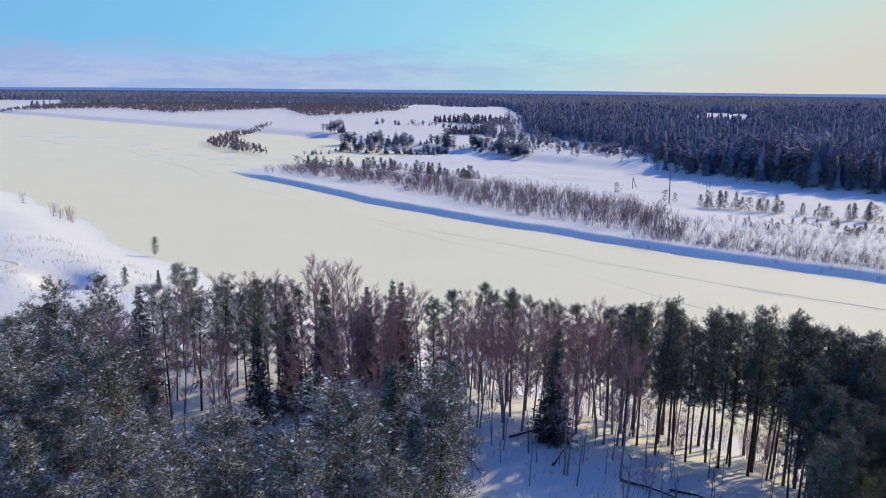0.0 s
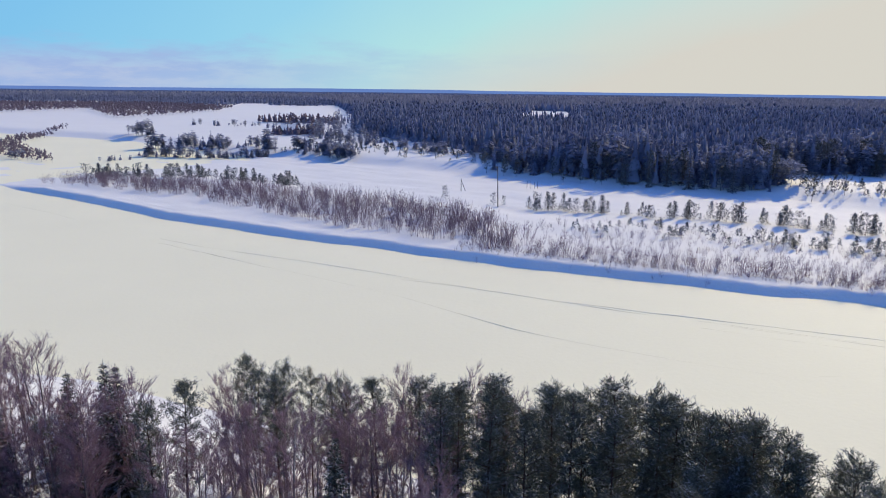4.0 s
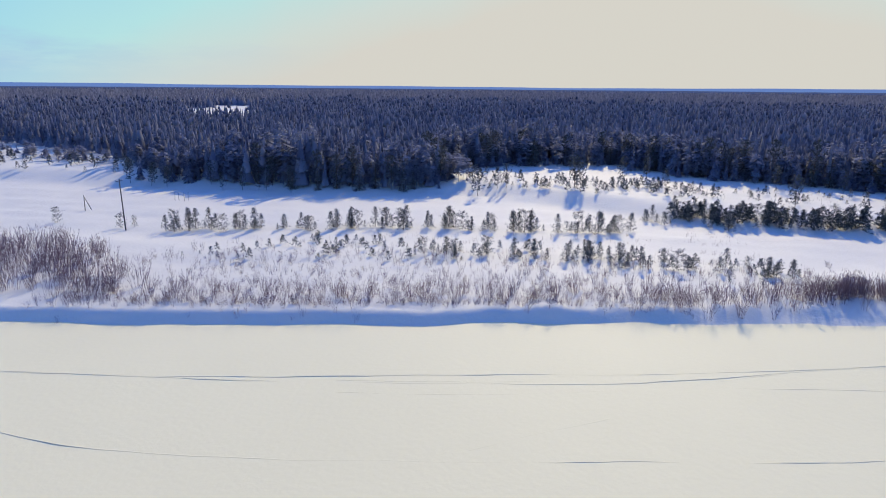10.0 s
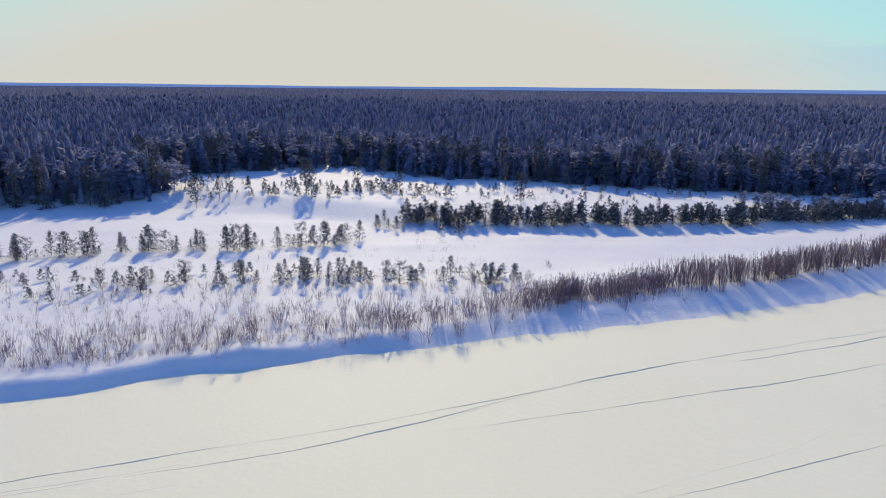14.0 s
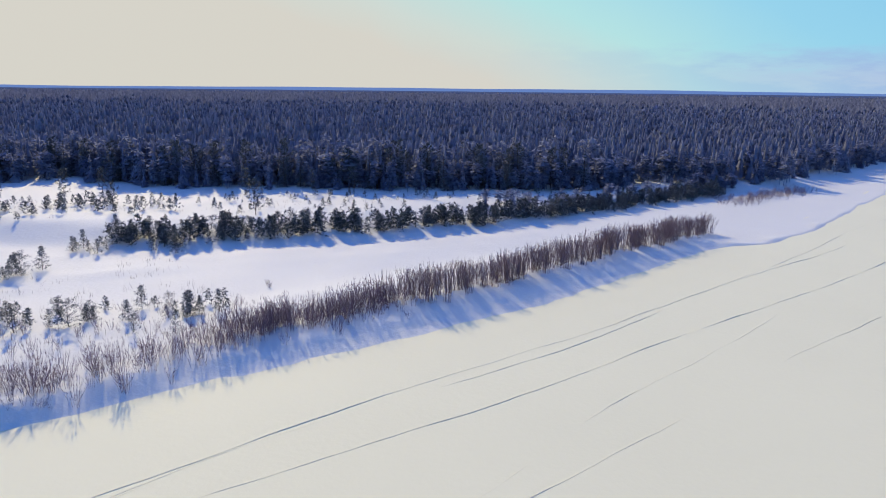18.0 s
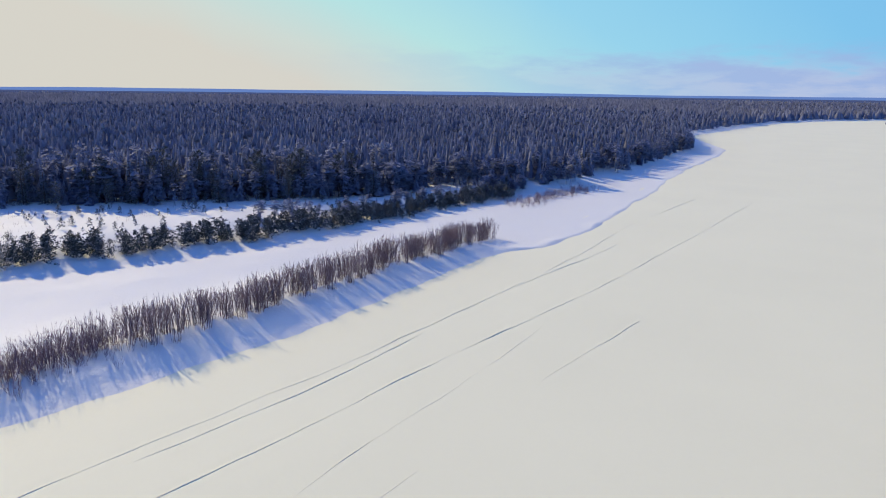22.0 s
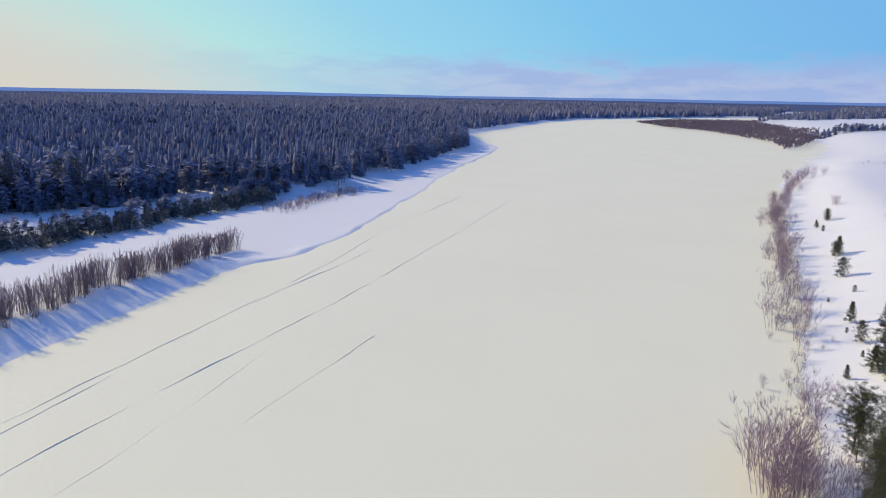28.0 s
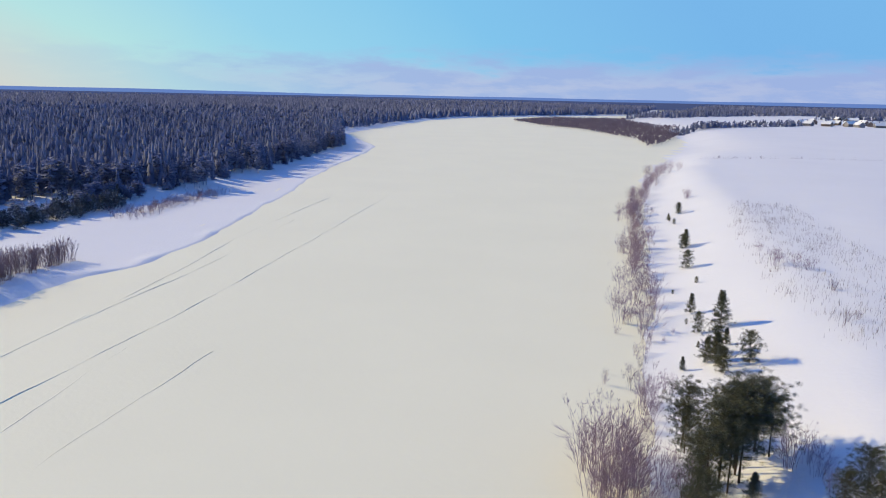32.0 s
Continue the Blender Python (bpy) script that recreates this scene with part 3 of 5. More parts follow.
bushy_pines = [tree_thing("pine_tree", pine_meshes(s, 10, 0.10, 2.0, 54, 6, 30, 0.3, 0.23, slim=0.18, loose=0.6), (M_BARK, M_BARK, M_OLIVE),
                          "bushy olive-green pine on the snowy bank", "pine tree", "green pines on the near bank") for s in range(30, 34)]
full_pines = [tree_thing("pine_tree", pine_meshes(s, 12, 0.36, 1.8, 42, 6, 38, 0.4, 0.22, slim=0.18, load=0.25, loose=0.6), PINE_SNOWY,
                         "tall pine with a full snow-dusted crown", "pine tree", "snowy pines on the near bank") for s in range(50, 54)]
close_pines = [tree_thing("pine_tree", pine_meshes(s, 10, 0.12, 2.0, 80, 8, 52, 0.35, 0.17, slim=0.2, spray=0.7, loose=0.75), (M_BARK, M_BARK, M_OLIVE),
                          "dense olive-green pine on the snowy bank", "pine tree", "green pines on the near bank") for s in range(34, 37)]
small_pines = [tree_thing("pine_tree", pine_meshes(s, 10, 0.05, 2.1, 54, 5, 22, 0.3, 0.40, s % 2 == 0, slim=0.24, loose=0.5), (M_BARK, M_BARK, M_OLIVE),
                          "small bushy green pine on the snowy bank", "pine tree", "green pines on the near bank") for s in range(45, 48)]
crown_pines = [tree_thing("pine_tree", pine_meshes(s, 10, 0.42, 2.3, 60, 8, 54, 0.5, 0.17, slim=0.2, spray=0.7, loose=0.75, girth=0.011), (M_BARK, M_BARK, M_OLIVE),
                          "dark pine with bare lower trunk and broad olive crown", "pine tree", "green pines on the near bank") for s in range(37, 40)]
spruces = [tree_thing("spruce_tree", spruce_meshes(s, 11, 1.9, 28, 10, 6), (M_BARK, M_BARK, M_SPRUCE),
                      "dark pointed spruce standing in the snow", "spruce tree", "spruces on the near bank") for s in range(40, 43)]
birches = [tree_thing("birch_tree", birch_meshes(s, 11, 1 + s % 2, 34, 0.30, 0.175, 5, 24, 0.0085, 0.55, (0.3, 0.75), True), (M_BIRCH_BARK, M_TWIG, M_TWIG),
                      "leafless birch with reddish-brown twigs in snow", "birch tree", "birches on the near bank",
                      ("trunk", "branchwork", "twig_crown")) for s in range(60, 65)]

# near bank, where the flight begins
plant(tall_pines, [(x + 1.5, y + 2.2) for x, y in [(14.6, 54.3), (16, 55), (17, 53), (19, 54), (19.5, 52.2), (21.5, 53), (22, 51.6), (23.4, 52.5), (24, 50.4), (25, 51.8), (26, 50.4), (26.2, 48.8),
                   (27, 48.6), (28, 48.5), (27.2, 46.7), (28.3, 46.4), (29, 45.2), (30, 45.7), (30, 44.3), (30.4, 43), (31.2, 43.8), (32.5, 42.3), (33, 40.6), (34.4, 39)]],
      rng, (15.2, 17.0), tops=True)
plant(tall_pines, [(19.5, 58), (22.5, 57.5), (25, 55.6), (29, 52), (31, 49.6), (34, 45.6), (31.5, 52), (21, 59), (24, 58), (27, 55.4), (30, 53.4), (33, 50), (35.4, 47.4), (36.6, 44), (18, 60), (28, 57), (32.6, 47.6)], rng, (12.6, 14.4), tops=True)
plant(tall_pines, [(13.5, 64.8), (16.6, 64.5), (17.7, 63.6), (18.7, 62.9), (21.6, 62.6), (24.3, 60.4), (25.4, 59.9), (28.1, 59.1), (30.0, 58.7), (32.3, 57.1), (33.3, 55.2), (34.6, 54.2), (35.1, 53.3)], rng, (13.3, 13.8), tops=True, wide=1.3)
plant(bushy_pines, [(33, 34.5), (31, 37), (35, 36.4), (27, 36), (29, 40.4), (25, 38.4), (27.6, 41.6), (31.6, 40.6), (24, 35)], rng, (12.5, 14.5), 10, "dark bushy pine at the edge of the stand", True)
plant(tall_pines, [(25.4, 44.6), (26.3, 42.6), (28.2, 40.6), (28.6, 38.2), (30.5, 39), (29.5, 42), (27, 46), (31.6, 37.8), (33.2, 36.4), (28, 43.4), (32, 40), (34.6, 37.4), (30, 36.6), (32.2, 35), (26, 40), (24.6, 42), (29.4, 44.4), (33.6, 39)],
      rng, (14.4, 16.2), tops=True)
plant(tall_pines, scatter(rng, 18, [(27, 54), (33, 52), (30, 44), (26, 38), (24, 34), (20, 34), (23, 43)]), rng, (13, 15.2), tops=True)
plant(birches, [(-10.8, 71), (-9.1, 69), (-2.8, 66), (-1.7, 64), (0, 60), (6.1, 59), (7.2, 57), (10.8, 60), (12.4, 58.5), (14.1, 58), (15, 56.6), (-22, 54), (-26, 55.3), (-18.7, 54.5), (-12.2, 54), (-8.2, 52), (-17.7, 68), (-15.6, 70), (-5.5, 51), (-20, 70), (3.5, 58), (-6, 64), (-4.5, 60), (1.8, 54.5), (10, 50), (14, 49.4), (-24, 66), (-13, 73), (16, 59), (5.5, 55.5)],
      rng, (13.2, 15.8), 11, tops=True)
plant(birches, [(1.2, 61), (2.5, 66), (5, 63), (11.8, 61), (9, 62), (4.2, 64.5), (8.4, 64), (13, 62), (7, 66), (11, 64)], rng, (11.4, 12.8), 11, tops=True)
plant(birches, [(3.6, 70.0), (11.4, 65.8), (14.8, 65.0), (16.4, 66.2), (19.9, 66.1), (21.1, 62.7), (22.5, 61.6), (3.3, 69.4)], rng, (12.7, 13.3), 11, "slim bare birch at the crest of the bank", True, 0.7)
plant(spruces, [(9.6, 56), (-11.4, 66), (-5.1, 68), (-3.8, 66.8), (-7.8, 69), (-13.5, 60), (-28.7, 63), (-16, 58)], rng, (14.4, 16.2), 11, tops=True)
plant(full_pines, [(-27.7, 64), (-30.6, 62), (-27.6, 71), (-25.7, 69), (-20.7, 63), (-19.1, 64.6), (-16.4, 66.5), (-33, 66), (-36, 62), (-22, 60), (-17, 61), (-24, 58), (-30, 57)], rng, (14, 16.2), tops=True)
plant(tall_pines, [(-18.2, 66), (-13.2, 65), (-0.6, 59), (0.6, 62), (6.6, 61), (4, 68)], rng, (14.2, 16.2), tops=True)
plant(snowy_pines, [(-26.5, 56), (-24.8, 50), (-20.5, 46.5), (-19.5, 42.5), (-13.3, 41), (-10.6, 39.6), (-15.7, 42.5), (-7.2, 41), (-5.2, 39), (-3, 37.5), (-19.6, 34), (-31, 49),
                    (-36.5, 57), (-28, 52.4), (-23.4, 42), (-26.5, 45), (-12.5, 36.6), (-8, 35), (-23.3, 36), (-9.7, 32), (-30, 43.6), (-34, 51), (-16, 37.6), (-28, 38.6), (-40, 54),
                    (-33, 56), (-38, 48.5), (-32, 59), (-37, 62), (-34.6, 44), (-20, 38.4), (-15, 33), (-24, 47)], rng, (12.4, 15.2), 10, None, True, 1.36)
plant(full_pines, [(5.1, 67.4), (7.0, 68.4), (8.9, 67.3), (10.3, 64.9), (11.3, 64.3)], rng, (13.3, 13.8), tops=True, wide=0.75)
plant(snowy_pines, [(-3.4, 45), (-0.2, 45), (1, 51), (0, 43), (-1.6, 41)], rng, (13, 15.4), 10, "dense green pine with little snow on its needles", True, 1.15)
plant(snowy_pines, [(-42.5, 108), (-41.4, 114), (-49.6, 106.5), (-59, 141), (-43, 103)], rng, (3, 4.5), 10, "small snowy pine on the near slope")

# near bank, where it ends
plant_each(close_pines, [(142.6, -35.8, 5.6), (134.2, -30.7, 7.6), (137.3, -32.6, 5.3), (132, -27.6, 6.2), (130.8, -25.6, 5.4)], rng, 11.4, wide=1.25)
plant_each(crown_pines, [(143.9, -36.6, 7.3), (136.5, -35.9, 9.4), (138.1, -39.7, 7.9), (136.5, -39.7, 6.6), (136.1, -33.7, 8.3), (138.6, -37.4, 7.4), (134.6, -33.2, 7.2), (137.4, -36.6, 8.8), (135.2, -35, 8.3)], rng, 11.6, wide=1.35)
plant_each(close_pines, [(126.2, -37.9, 4.6), (126.4, -35.9, 3.9), (124.6, -37, 4)], rng, 10, wide=1.4)
plant_each(small_pines, [(215, -99.7, 4.1), (214, -98.2, 3.4), (199, -85.7, 3.9), (176.2, -66.5, 3.6), (166.5, -63.1, 5.6), (167.7, -60.1, 3.3), (153.3, -54.7, 4.1), (158.5, -53, 3.7), (157.3, -53.4, 4.4),
                         (160.7, -58.4, 2.7), (153.9, -51.2, 3.5), (159.4, -55.4, 4), (155.6, -52.4, 3)], rng, 11, "small green pine alone on the snowy bank", 1.35)
plant_each(small_pines, [(158.5, -49.5, 1.8), (188.1, -78.4, 1.2), (249.9, -128.2, 3.2), (245.6, -121, 1.9), (238.5, -116.8, 1.5), (187.2, -72.6, 0.8), (132.4, -33.5, 2.5), (243, -119, 1.4), (252, -130, 2.4),
                         (172, -62, 0.9), (163, -56, 1.0)], rng, 10, "small young pine on the snowy bank slope", 1.3)

# ---- willows ----
willow_forms = [willow_mesh(s, 4.5, 18, 0.36) for s in range(6)]
scrub_forms = [willow_mesh(s, 4.5, 12, 0.45, False) for s in range(8)]


def willow_thing(form, mat, label, group):
    root = tagged(new("willow_bush"), label, "bush", group)
    for pn, (V, F) in zip(("stem_clump", "twig_spray"), form):
        tagged(part_np(pn, V, F, mat, root), kind="stuff")
    return root


big_willows = [tree_thing("willow_bush", birch_meshes(s, 4.5, 12, 60, 0.10, 0.26, 2, 11, 0.0055, 0.22, (0.7, 1.5), girth=0.0042, fan=0.45), (M_BUSH, M_BUSH, M_BUSH), "large bare willow bush with fine purple-brown twigs", "bush",
                          "willows of the near bank", ("trunk", "branchwork", "twig_crown")) for s in range(70, 74)]


def thicket(name, places, heights, rng, label):
    """A stand of willow too dense to count, joined."""
    places = np.asarray(places)
    pieces = []
    pick = rng.integers(0, len(scrub_forms), len(places))
    z = np.maximum(0, land(places[:, 0], places[:, 1])) - 0.05
    for k, (V, F) in enumerate(scrub_forms):
        m = pick == k
        if not m.any():
            continue
        h = rng.uniform(*heights, m.sum()) / 4.5
        pieces.append(spread(V, F, np.column_stack([places[m], z[m]]), np.column_stack([h * 1.1, h * 1.1, h]), rng.uniform(0, 6.28, m.sum())))
    return tagged(part_np(name, *join(pieces), M_WILLOW_MASS), label, "willow thicket", kind="stuff")


wm = [willow_thing(f, M_WILLOW, "bare grey-brown willow bush rising from snow", "willows on the spit") for f in willow_forms]
SPIT = [(122, 102), (144, 90), (167, 75), (184, 62.5), (216, 44), (240, 29), (247, 25)]
thicket("willow_thicket", strew_line(SPIT[1:3], 150, rng, 4.5), (2.8, 4.8), rng, "bare willow thinning out along the snowy spit")
plant(wm, [tuple(p) for p in strew_line(SPIT[2:], 190, rng, 3.6)], rng, (4.4, 5.6), 4.5)
thicket("willow_thicket", strew_line(SPIT[2:], 70, rng, 4.5), (2.4, 4.2), rng, "close-grown bare willow along the snowy spit")
thicket("willow_thicket", strew_line(SPIT[:3], 230, rng, 6), (2.0, 4.0), rng, "bare willow scrub along the snowy far bank")
thicket("willow_thicket", scatter(rng, 950, [(-75, 285), (-20, 240), (20, 186), (50, 158), (62, 158), (58, 196), (30, 228), (0, 256), (-45, 285)]), (3.0, 5.6), rng,
        "dense stand of bare brown willow on the far bank")
thicket("willow_thicket", strew_line([(45, 158), (70, 139), (100, 119), (125, 100)], 330, rng, 5), (1.0, 2.6), rng, "low bare willow scrub at the bank's edge")
thicket("willow_thicket", scatter(rng, 420, [(60, 152), (90, 128), (125, 105), (150, 92), (160, 98), (140, 124), (110, 150), (75, 180), (62, 185)]), (1.0, 2.6), rng,
        "thin bare scrub in the snow of the flood plain")
thicket("willow_thicket", strew_line([(296, 16), (315, 4), (336, -12)], 180, rng, 7), (2.0, 3.2), rng, "reddish bare willow on the far shore")
plant(wm, [(-121, 201), (-101, 180), (-97, 176), (-92, 172), (-94, 174)], rng, (3, 4.5), 4.5, "bare willow bush on the near shore")
ROW = [(335.7, -199.4, 6.1), (340.7, -196.2, 7), (345.4, -195.5, 6.5), (287.1, -143.3, 5.8), (253.4, -115, 5.6), (262.1, -126.2, 2.5), (218.4, -88.4, 6), (227.6, -99.6, 4.8), (210, -83, 4.6), (201.4, -76.6, 5.6),
       (193, -69.5, 4.4), (186, -64, 4.4), (178.5, -58.6, 4.5), (166.8, -50.9, 2.8), (172.5, -52.5, 1.7), (170.2, -55.6, 1.3), (160, -40, 2), (153.4, -40.9, 4), (154.4, -43, 2.7),
       (141.8, -27.4, 6.4), (142.2, -29, 6.2), (140.8, -29.8, 5), (138.2, -24.2, 5.2), (137.6, -26, 6), (136.7, -27.7, 4.1), (270, -128, 4), (300, -152, 4.5)]
for bx, by, bh in ROW:
    n = 3 if bx < 143 else 2
    bh = bh * 1.2 if bx < 160 else bh
    plant(big_willows, [tuple(p) for p in np.array((bx, by)) + rng.normal(0, 1.5, (n, 2))], rng, (bh * 0.72, bh), 4.5)
for wx, wy in strew_line([(342, -196), (287, -143), (253, -115), (218, -89), (193, -69.5), (178, -58), (170, -52)], 62, rng, 2.6):
    plant(big_willows, [(wx, wy)], rng, (3.2, 5.8), 4.5)
plant_each(big_willows, [(135.4, -41, 3.6), (133.4, -40.8, 3), (131.4, -39.6, 3.2), (134, -39.2, 4), (129, -38, 2.6), (150, -38, 3.4), (151.6, -39.6, 2.8), (148.6, -36, 2.4)], rng, 4.5)
plant_each(big_willows, [(267.6, -146.9, 3.6), (269, -147.6, 3)], rng, 4.5, "large round bare bush at the bank's crest", 1.2)
plant_each(big_willows, [(192.9, -98, 2.2), (183.1, -91.1, 3.9), (183.7, -93, 2.6), (179.4, -91.9, 3.3), (177.2, -91.9, 2.4), (15.5, 47.5, 3)], rng, 4.5, "bare bush in the snow")
plant(wm, [(170, 99), (171, 100), (166.1, -84.3), (166.9, -84.9), (154.6, -72.2), (154.5, -74.3), (350, -265), (342, -283), (361, -249), (357, -255)], rng, (1.2, 1.8), 4.5, "low bare bush in the snowy field", wide=1.4)
plant(big_willows, [tuple(p) for p in strew_line([(2, 72), (14, 66), (24, 60.5), (32, 54), (38, 47), (41, 42)], 46, rng, 2.8)], rng, (2.6, 4.6), 4.5, "bare brush on the bank behind the pines")
plant(big_willows, [tuple(p) for p in strew_line([(-40, 76), (-24, 76), (-8, 74)], 10, rng, 3.0)], rng, (3.0, 5.0), 4.5, "bare brush on the bank behind the trees")
plant(birches, [(-25, 74), (-21, 75), (-18, 74), (-14, 74.5), (-29, 73), (17, 60.4), (20, 59), (-30, 52), (-12.5, 63)], rng, (12, 14), 11, tops=True)
plant(birches, scatter(rng, 13, [(-24, 58), (-4, 60), (-2, 71), (-20, 71)]), rng, (12, 14.6), 11, tops=True)
plant(full_pines, [(-22, 66), (-15, 62.4), (-25, 62), (-11, 62), (-8, 65)], rng, (12.6, 14.8), tops=True)
drop(wm + big_willows + birches)

thicket("willow_thicket", strew_line([q[:2] for q in ROW[3:13]], 110, rng, 3.0), (0.8, 2.4), rng, "bare willow along the foot of the near bank")
thicket("willow_thicket", strew_line([(137, -25), (147, -33), (152, -37), (166, -48)], 70, rng, 4.5), (0.6, 1.8), rng, "bare purple-brown willow at the near bank")
thicket("willow_thicket", strew_line([(48, 161), (72, 143), (102, 122), (128, 103)], 190, rng, 7), (2.0, 3.8), rng, "thin tall bare willow along the far bank")
thicket("willow_thicket", strew_line([(45, 160), (64.6, 142.4), (100.6, 117.2), (123, 97)], 330, rng, 1.6), (0.5, 1.5), rng, "dense low brown scrub along the crest of the far bank")
# ---- young pines on the far bank ----
young = [tree_thing("young_pine", pine_meshes(s, 5, 0.02, 1.30, 28, 3, 10, 0.2, 0.30, s % 3 > 0, slim=0.30, spray=1.0, loose=0.5), (M_BARK, M_BARK, M_YOUNG), "young green pine standing in the snow of the far bank", "pine tree",
                    "young pines on the far bank") for s in range(80, 84)]
row = [tuple(p) for p in strew_line([(76, 208), (95, 195), (120, 181), (135, 167), (152, 151), (166, 142)], 98, rng, 2.8)]
plant(young, row, rng, (1.4, 5.2), 5, wide=1.2)
plant(young, [tuple(p) for p in strew_line([(188, 148), (196, 134), (206, 118), (222, 96), (248, 70), (268, 54)], 60, rng, 4.0)], rng, (2.2, 4.8), 5, wide=1.5)
plant(young, [tuple(p) for p in strew_line([(268, 54), (290, 40), (318, 18)], 16, rng, 7.0)], rng, (3.0, 5.0), 5)
plant(young, scatter(rng, 26, [(178, 150), (186, 130), (196, 134), (196, 152)]), rng, (2.0, 4.0), 5, wide=1.4)
plant(young, scatter(rng, 40, [(108, 146), (130, 128), (150, 96), (160, 100), (140, 130), (115, 152)]), rng, (1.6, 3.6), 5, wide=1.4)
plant(young, [(110, 149.6), (113, 143.5), (121, 143), (126, 135), (133, 127), (137, 118), (142, 103), (144, 98), (137, 131.6), (58, 231), (69, 216), (72, 215)],
      rng, (2.2, 4.2), 5)
plant(young, [tuple(p) for p in strew_line([(-62, 300), (-42, 291), (-20, 288), (6, 272), (14, 262)], 40, rng, 4)], rng, (3.0, 5.2), 5, wide=1.3)


def pine_scrub(places, heights, label):
    """Low pines too many to count, joined."""
    P = np.asarray(places)
    z = np.maximum(0, land(P[:, 0], P[:, 1])) - 0.05
    forms = []
    for s in range(4):
        t, l, c = pine_meshes(200 + s, 5, 0.03, 1.5, 15, 3, 4, 0.2, 0.62, True)
        forms.append(c)
    pick = rng.integers(0, 4, len(P))
    pieces = []
    for k in range(4):
        m = pick == k
        h = rng.uniform(*heights, m.sum()) / 5
        pieces.append(spread(*forms[k], np.column_stack([P[m], z[m]]), np.column_stack([h * 1.3, h * 1.3, h])))
    return tagged(part_np("pine_scrub", *join(pieces), M_YOUNG), label, "pine scrub", kind="stuff")


pine_scrub(strew_line([(188, 148), (196, 134), (206, 118), (222, 96), (248, 70), (268, 54), (290, 38), (318, 16)], 450, rng, 4.5), (1.9, 4.3), "dense low pine scrub along the snowy back shore")
pine_scrub(strew_line([(-62, 300), (-42, 291), (-20, 288), (6, 272), (14, 262)], 50, rng, 4), (1.8, 3.8), "low dark pines behind the willow stand")
pine_scrub(scatter(rng, 100, [(172, 214), (190, 175), (215, 150), (222, 165), (205, 205), (190, 232)]), (1.2, 3.4), "low young pines in the clearing")
pine_scrub(scatter(rng, 90, [(10, 385), (60, 335), (100, 296), (104, 330), (70, 380), (20, 420)]), (1.4, 3.6), "low young pines on the far shore")
pine_scrub(scatter(rng, 90, [(225, 110), (275, 62), (285, 74), (262, 122), (240, 150), (205, 190), (215, 130)]), (0.8, 2.6), "sparse low pines before the forest")
pine_scrub(scatter(rng, 120, [(65, 175), (108, 146), (130, 128), (155, 95), (162, 100), (142, 132), (100, 178)]), (0.8, 2.4), "small pines scattered in the flood-plain snow")
drop(young)

# ---- the forest ----
EDGE = [(76, 439), (88, 397), (98, 362), (103, 324), (104, 282), (122, 262), (140, 240), (158, 224), (169, 222), (190, 256), (215, 248), (236, 236), (258, 227), (252, 202), (253, 180), (264, 150), (268, 125), (284, 82), (300, 60), (323, 47),
        (345, 2), (440, -54), (536, -104), (690, -140), (860, -245), (1001, -338), (1125, -455), (1220, -630), (1356, -968), (1795, -1368), (2330, -1840), (4900, -4400)]
FOREST = np.array(EDGE + [(4900, 4900), (300, 4900), (60, 1900), (100, 1500), (110, 1250), (102, 1026), (83, 741), (61, 504)], float)
# clearings: bearing from, to, distance from, to
CLEARINGS = [(13.6, 17.2, 520, 900), (16.8, 20.2, 545, 1000), (129.6, 132.4, 1850, 2350), (93, 96.5, 3900, 4400)]
HUB = np.array([70.0, 35.0])


def forest_places(rng, r0, r1, gap, mask):
    xs = np.arange(-r1, r1, gap)
    X, Y = np.meshgrid(xs, xs)
    P = np.column_stack([X.ravel(), Y.ravel()]) + rng.uniform(-0.48, 0.48, (X.size, 2)) * gap + HUB
    r = np.hypot(*(P - HUB).T)
    P = P[(r >= r0) & (r < r1)]
    keep = mask(P)
    d = P - HUB
    az, r = np.degrees(np.arctan2(d[:, 0], d[:, 1])) + 0.5 * wave(P[:, 0], P[:, 1], 40), np.hypot(*d.T) + 25 * wave(P[:, 0], P[:, 1], 30, 2)
    for a0, a1, r0_, r1_ in CLEARINGS:
        keep &= ~((az > a0) & (az < a1) & (r > r0_) & (r < r1_))
    return P[keep]


def cone_tree(tiers, sides, seed):
    """A small spruce of ragged skirts, 1 m high and 1 m wide at scale 1."""
    rng = np.random.default_rng(seed)
    V, F = [], []
    for t in range(tiers):
        top = 1.0 - 0.62 * t / tiers
        low = 1.0 - 0.92 * (t + 1.25) / (tiers + 0.25)
        rad = 0.5 * (t + 1.15) / tiers
        k = len(V)
        V.append((rng.normal(0, 0.02), rng.normal(0, 0.02), top))
        for s in range(sides):
            az = 2 * math.pi * (s + 0.5 * (t % 2)) / sides
            r = rad * (1.15 if s % 2 else 0.68) * rng.uniform(0.85, 1.15)
            V.append((math.cos(az) * r, math.sin(az) * r, low + rng.uniform(-0.04, 0.04)))
        F += [(k, k + 1 + s, k + 1 + (s + 1) % sides) for s in range(sides)]
    return np.array(V), np.array(F)


